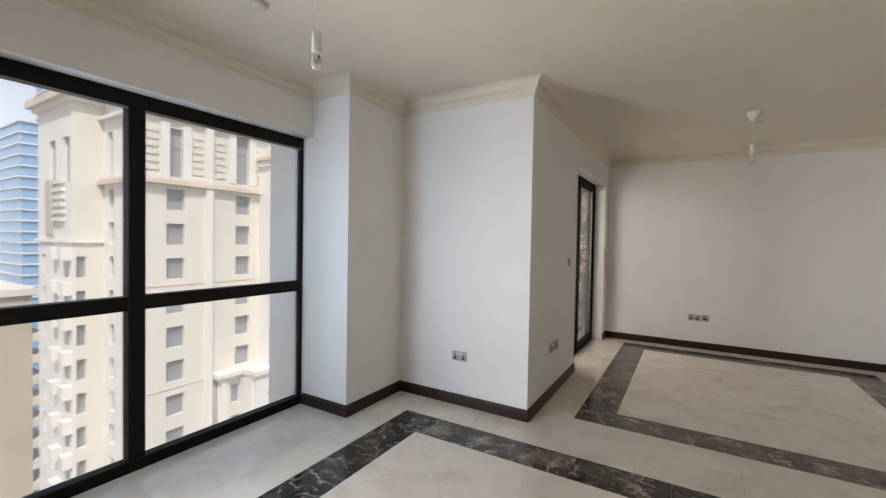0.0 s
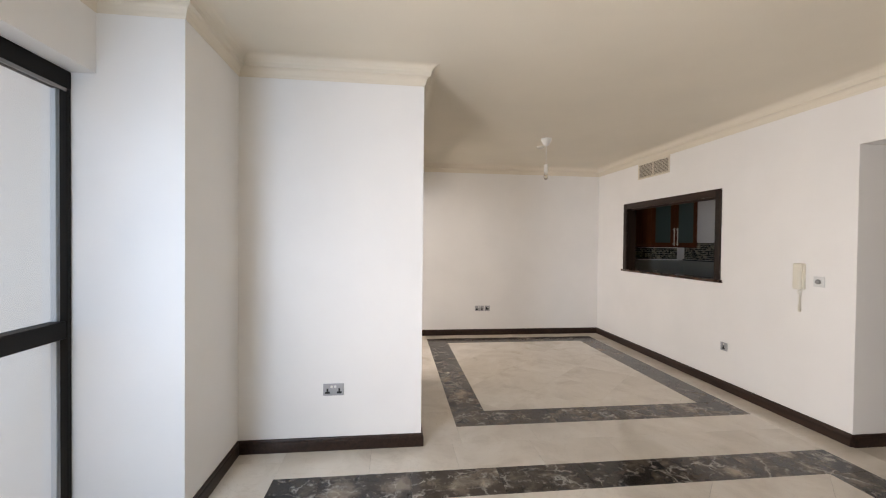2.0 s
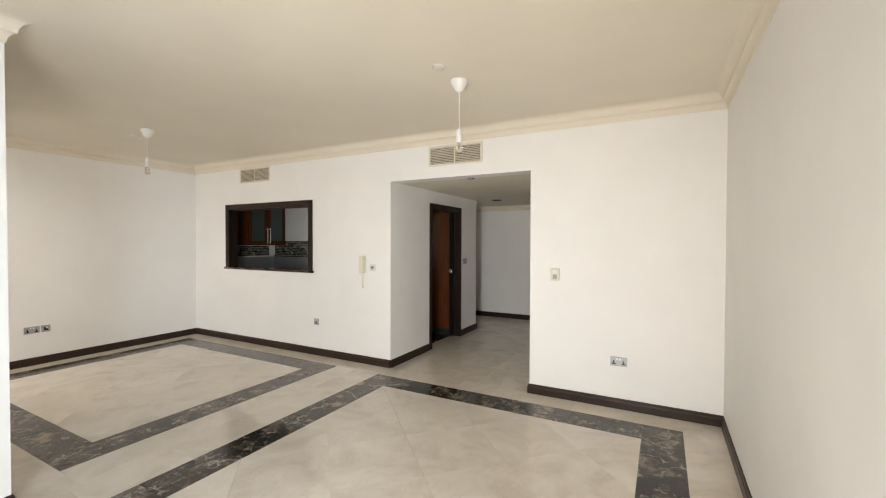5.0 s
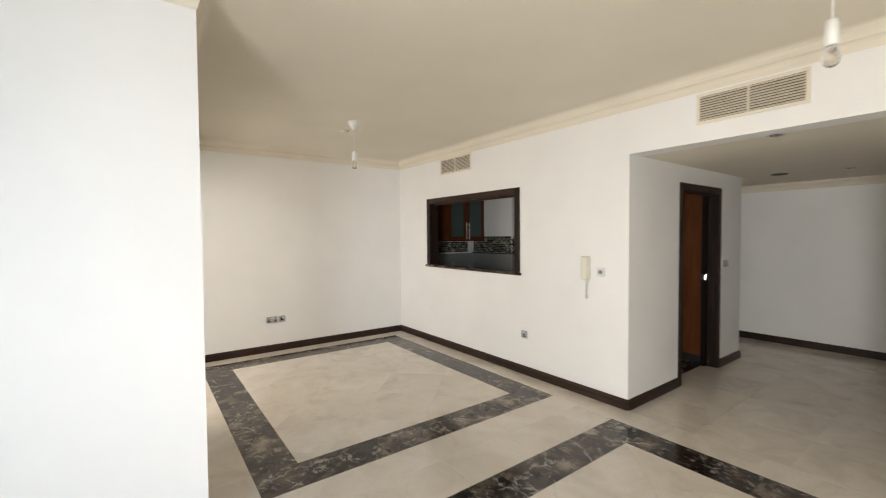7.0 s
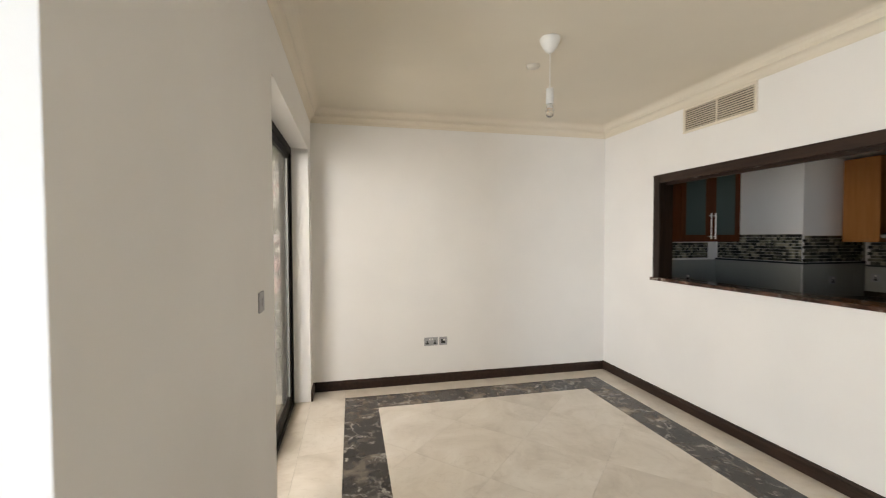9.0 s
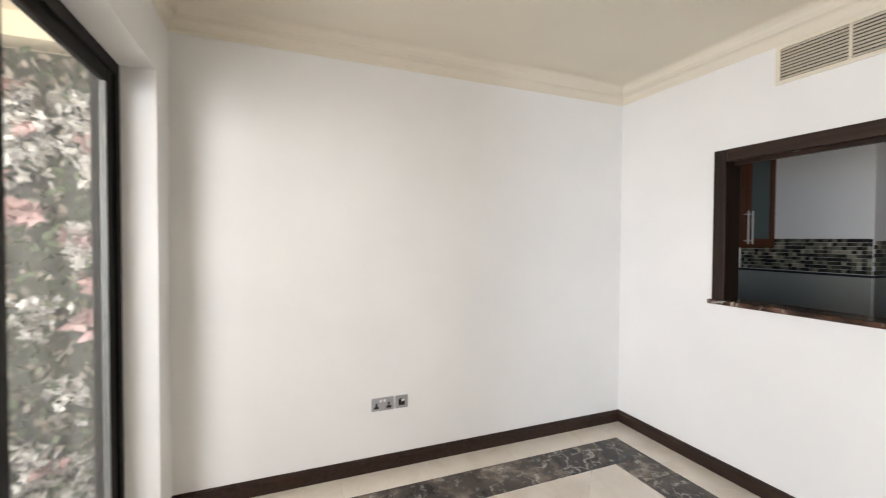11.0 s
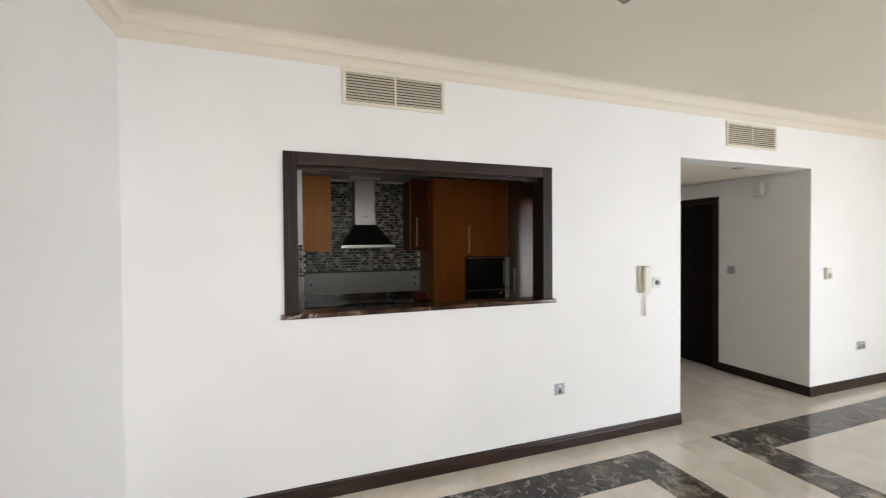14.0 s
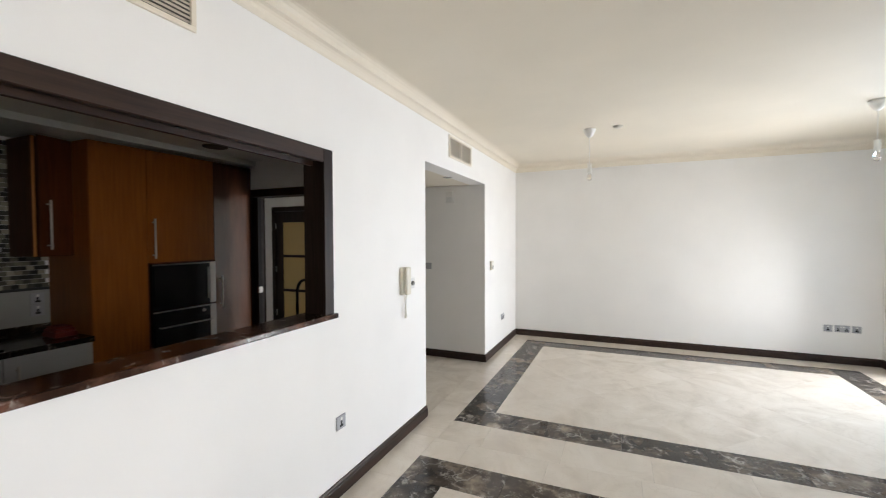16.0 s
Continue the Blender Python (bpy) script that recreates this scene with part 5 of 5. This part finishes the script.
for i in range(14):
    x, y = rnd.uniform(-190, -100), rnd.uniform(20, 75)
    w, d, h = rnd.uniform(6, 14), rnd.uniform(6, 14), rnd.uniform(4, 12)
    ob = thing("low_building", (x, y, GROUND), "low pale rendered building far below", "building")
    part("wall", boxed((-w / 2, w / 2, -d / 2, d / 2, 0, h)), facade_cream if i % 2 else facade_white, ob)
    part("roof", boxed((-w / 2 - 0.4, w / 2 + 0.4, -d / 2 - 0.4, d / 2 + 0.4, h, h + 0.5)), facade_white if i % 2 else facade_tan, ob)

# ------------------------------------------------------------ floor tiles, last
def tiles(x0, x1, y0, y1, sx, sy, material, off=(0.0, 0.0), gap=0.0007):
    """Tiles laid on a grid inside a rectangle, cut at its edges."""
    def cuts(a, b, s, o):
        out = [a]
        k = math.floor((a - o) / s) + 1
        while o + k * s < b - 0.02:
            if o + k * s > a + 0.02:
                out.append(o + k * s)
            k += 1
        return out + [b]
    cx, cy = cuts(x0, x1, sx, x0 + off[0]), cuts(y0, y1, sy, y0 + off[1])
    for a, b in zip(cx, cx[1:]):
        for c, d in zip(cy, cy[1:]):
            w, h = (b - a) / 2 - gap / 2, (d - c) / 2 - gap / 2
            key = (round(w, 4), round(h, 4), material.name)
            if key not in tile_meshes:
                bm = bmesh.new()
                e = 0.0008
                rings = [[bm.verts.new((sx_ * (w - i), sy_ * (h - i), z)) for sx_, sy_ in ((-1, -1), (1, -1), (1, 1), (-1, 1))] for i, z in ((0, -0.012), (0, -e), (e, 0.0))]
                for p, q in zip(rings, rings[1:]):
                    for i in range(4):
                        bm.faces.new((p[i], p[(i + 1) % 4], q[(i + 1) % 4], q[i]))
                bm.faces.new(rings[-1])
                me = bpy.data.meshes.new("tile")
                bm.to_mesh(me)
                bm.free()
                me.materials.append(material)
                tile_meshes[key] = me
            ob = new("tile", tile_meshes[key])
            ob.location = ((a + b) / 2, (c + d) / 2, 0)
            ob.parent = floor_ob


def diagonal_tiles(x0, x1, y0, y1, size, material, gap=0.0007):
    """Square tiles laid at 45 degrees, cut along the border of the field."""
    half_d = size / math.sqrt(2)
    cx, cy = (x0 + x1) / 2, (y0 + y1) / 2
    n = int(max(x1 - x0, y1 - y0) / half_d) + 2
    for i in range(-n, n + 1):
        for j in range(-n, n + 1):
            if (i + j) % 2:
                continue
            mx, my = cx + i * half_d, cy + j * half_d
            r = half_d - gap
            shape = [(mx - r, my), (mx, my - r), (mx + r, my), (mx, my + r)]
            for axis, limit, sign in ((0, x0, 1), (0, x1, -1), (1, y0, 1), (1, y1, -1)):
                cut = []
                for a, b in zip(shape, shape[1:] + shape[:1]):
                    da, db = sign * (a[axis] - limit), sign * (b[axis] - limit)
                    if da >= 0:
                        cut.append(a)
                    if da * db < 0:
                        f = da / (da - db)
                        cut.append((a[0] + f * (b[0] - a[0]), a[1] + f * (b[1] - a[1])))
                shape = cut
                if len(shape) < 3:
                    break
            if len(shape) < 3:
                continue
            area = abs(sum(a[0] * b[1] - b[0] * a[1] for a, b in zip(shape, shape[1:] + shape[:1]))) / 2
            if area < 0.002:
                continue
            mxx, myy = sum(q[0] for q in shape) / len(shape), sum(q[1] for q in shape) / len(shape)
            part("tile", prism([(a - mxx, b - myy) for a, b in shape], -0.012, 0.0), material, floor_ob, m=Matrix.Translation((mxx, myy, 0)))


tile_meshes = {}
BW = 0.297
A = (-2.109, 1.841, 0.161, 3.259)
B = (-0.835, 1.853, 3.893, 7.013)
for x0, x1, y0, y1 in (A, B):
    ix0, ix1, iy0, iy1 = x0 + BW, x1 - BW, y0 + BW, y1 - BW
    tiles(x0, x1, y0, iy0, 0.575, BW, dark_marble, (BW, 0), 0.0016)
    tiles(x0, x1, iy1, y1, 0.575, BW, dark_marble, (BW, 0), 0.0016)
    tiles(x0, ix0, iy0, iy1, BW, 0.575, dark_marble, gap=0.0016)
    tiles(ix1, x1, iy0, iy1, BW, 0.575, dark_marble, gap=0.0016)
    diagonal_tiles(ix0, ix1, iy0, iy1, 0.6, cream_marble)
S = 0.6
tiles(-2.985, A[0], WIN_S, WIN_N, S, S, cream_marble)
tiles(PIL_X, A[0], SY, WIN_S, S, S, cream_marble)
tiles(PIL_X, A[0], WIN_N, NOOK_Y, S, S, cream_marble)
tiles(A[0], A[1], SY, A[2], S, S, cream_marble)
tiles(A[1], EX, SY, NOOK_Y, S, S, cream_marble)
tiles(A[0], A[1], A[3], NOOK_Y, S, S, cream_marble)
tiles(BALC_X, B[0], NOOK_Y, NY, S, S, cream_marble)
tiles(B[1], EX, NOOK_Y, NY, S, S, cream_marble)
tiles(B[0], B[1], NOOK_Y, B[2], S, S, cream_marble)
tiles(B[0], B[1], B[3], NY, S, S, cream_marble)
tiles(BALC_X - 0.13, BALC_X, DOOR_S, DOOR_N, S, S, cream_marble)
tiles(EX, 4.73, CORR_S, CORR_N, S, S, cream_marble)
tiles(4.73, HALL_X, CORR_S, HALL_N, S, S, cream_marble)
tiles(3.13, 4.03, CORR_N, CORR_N + 0.15, S, S, cream_marble)
tiles(EX + KT, KX, CORR_N + 0.15, KN, S, S, kitchen_tile, gap=0.002)
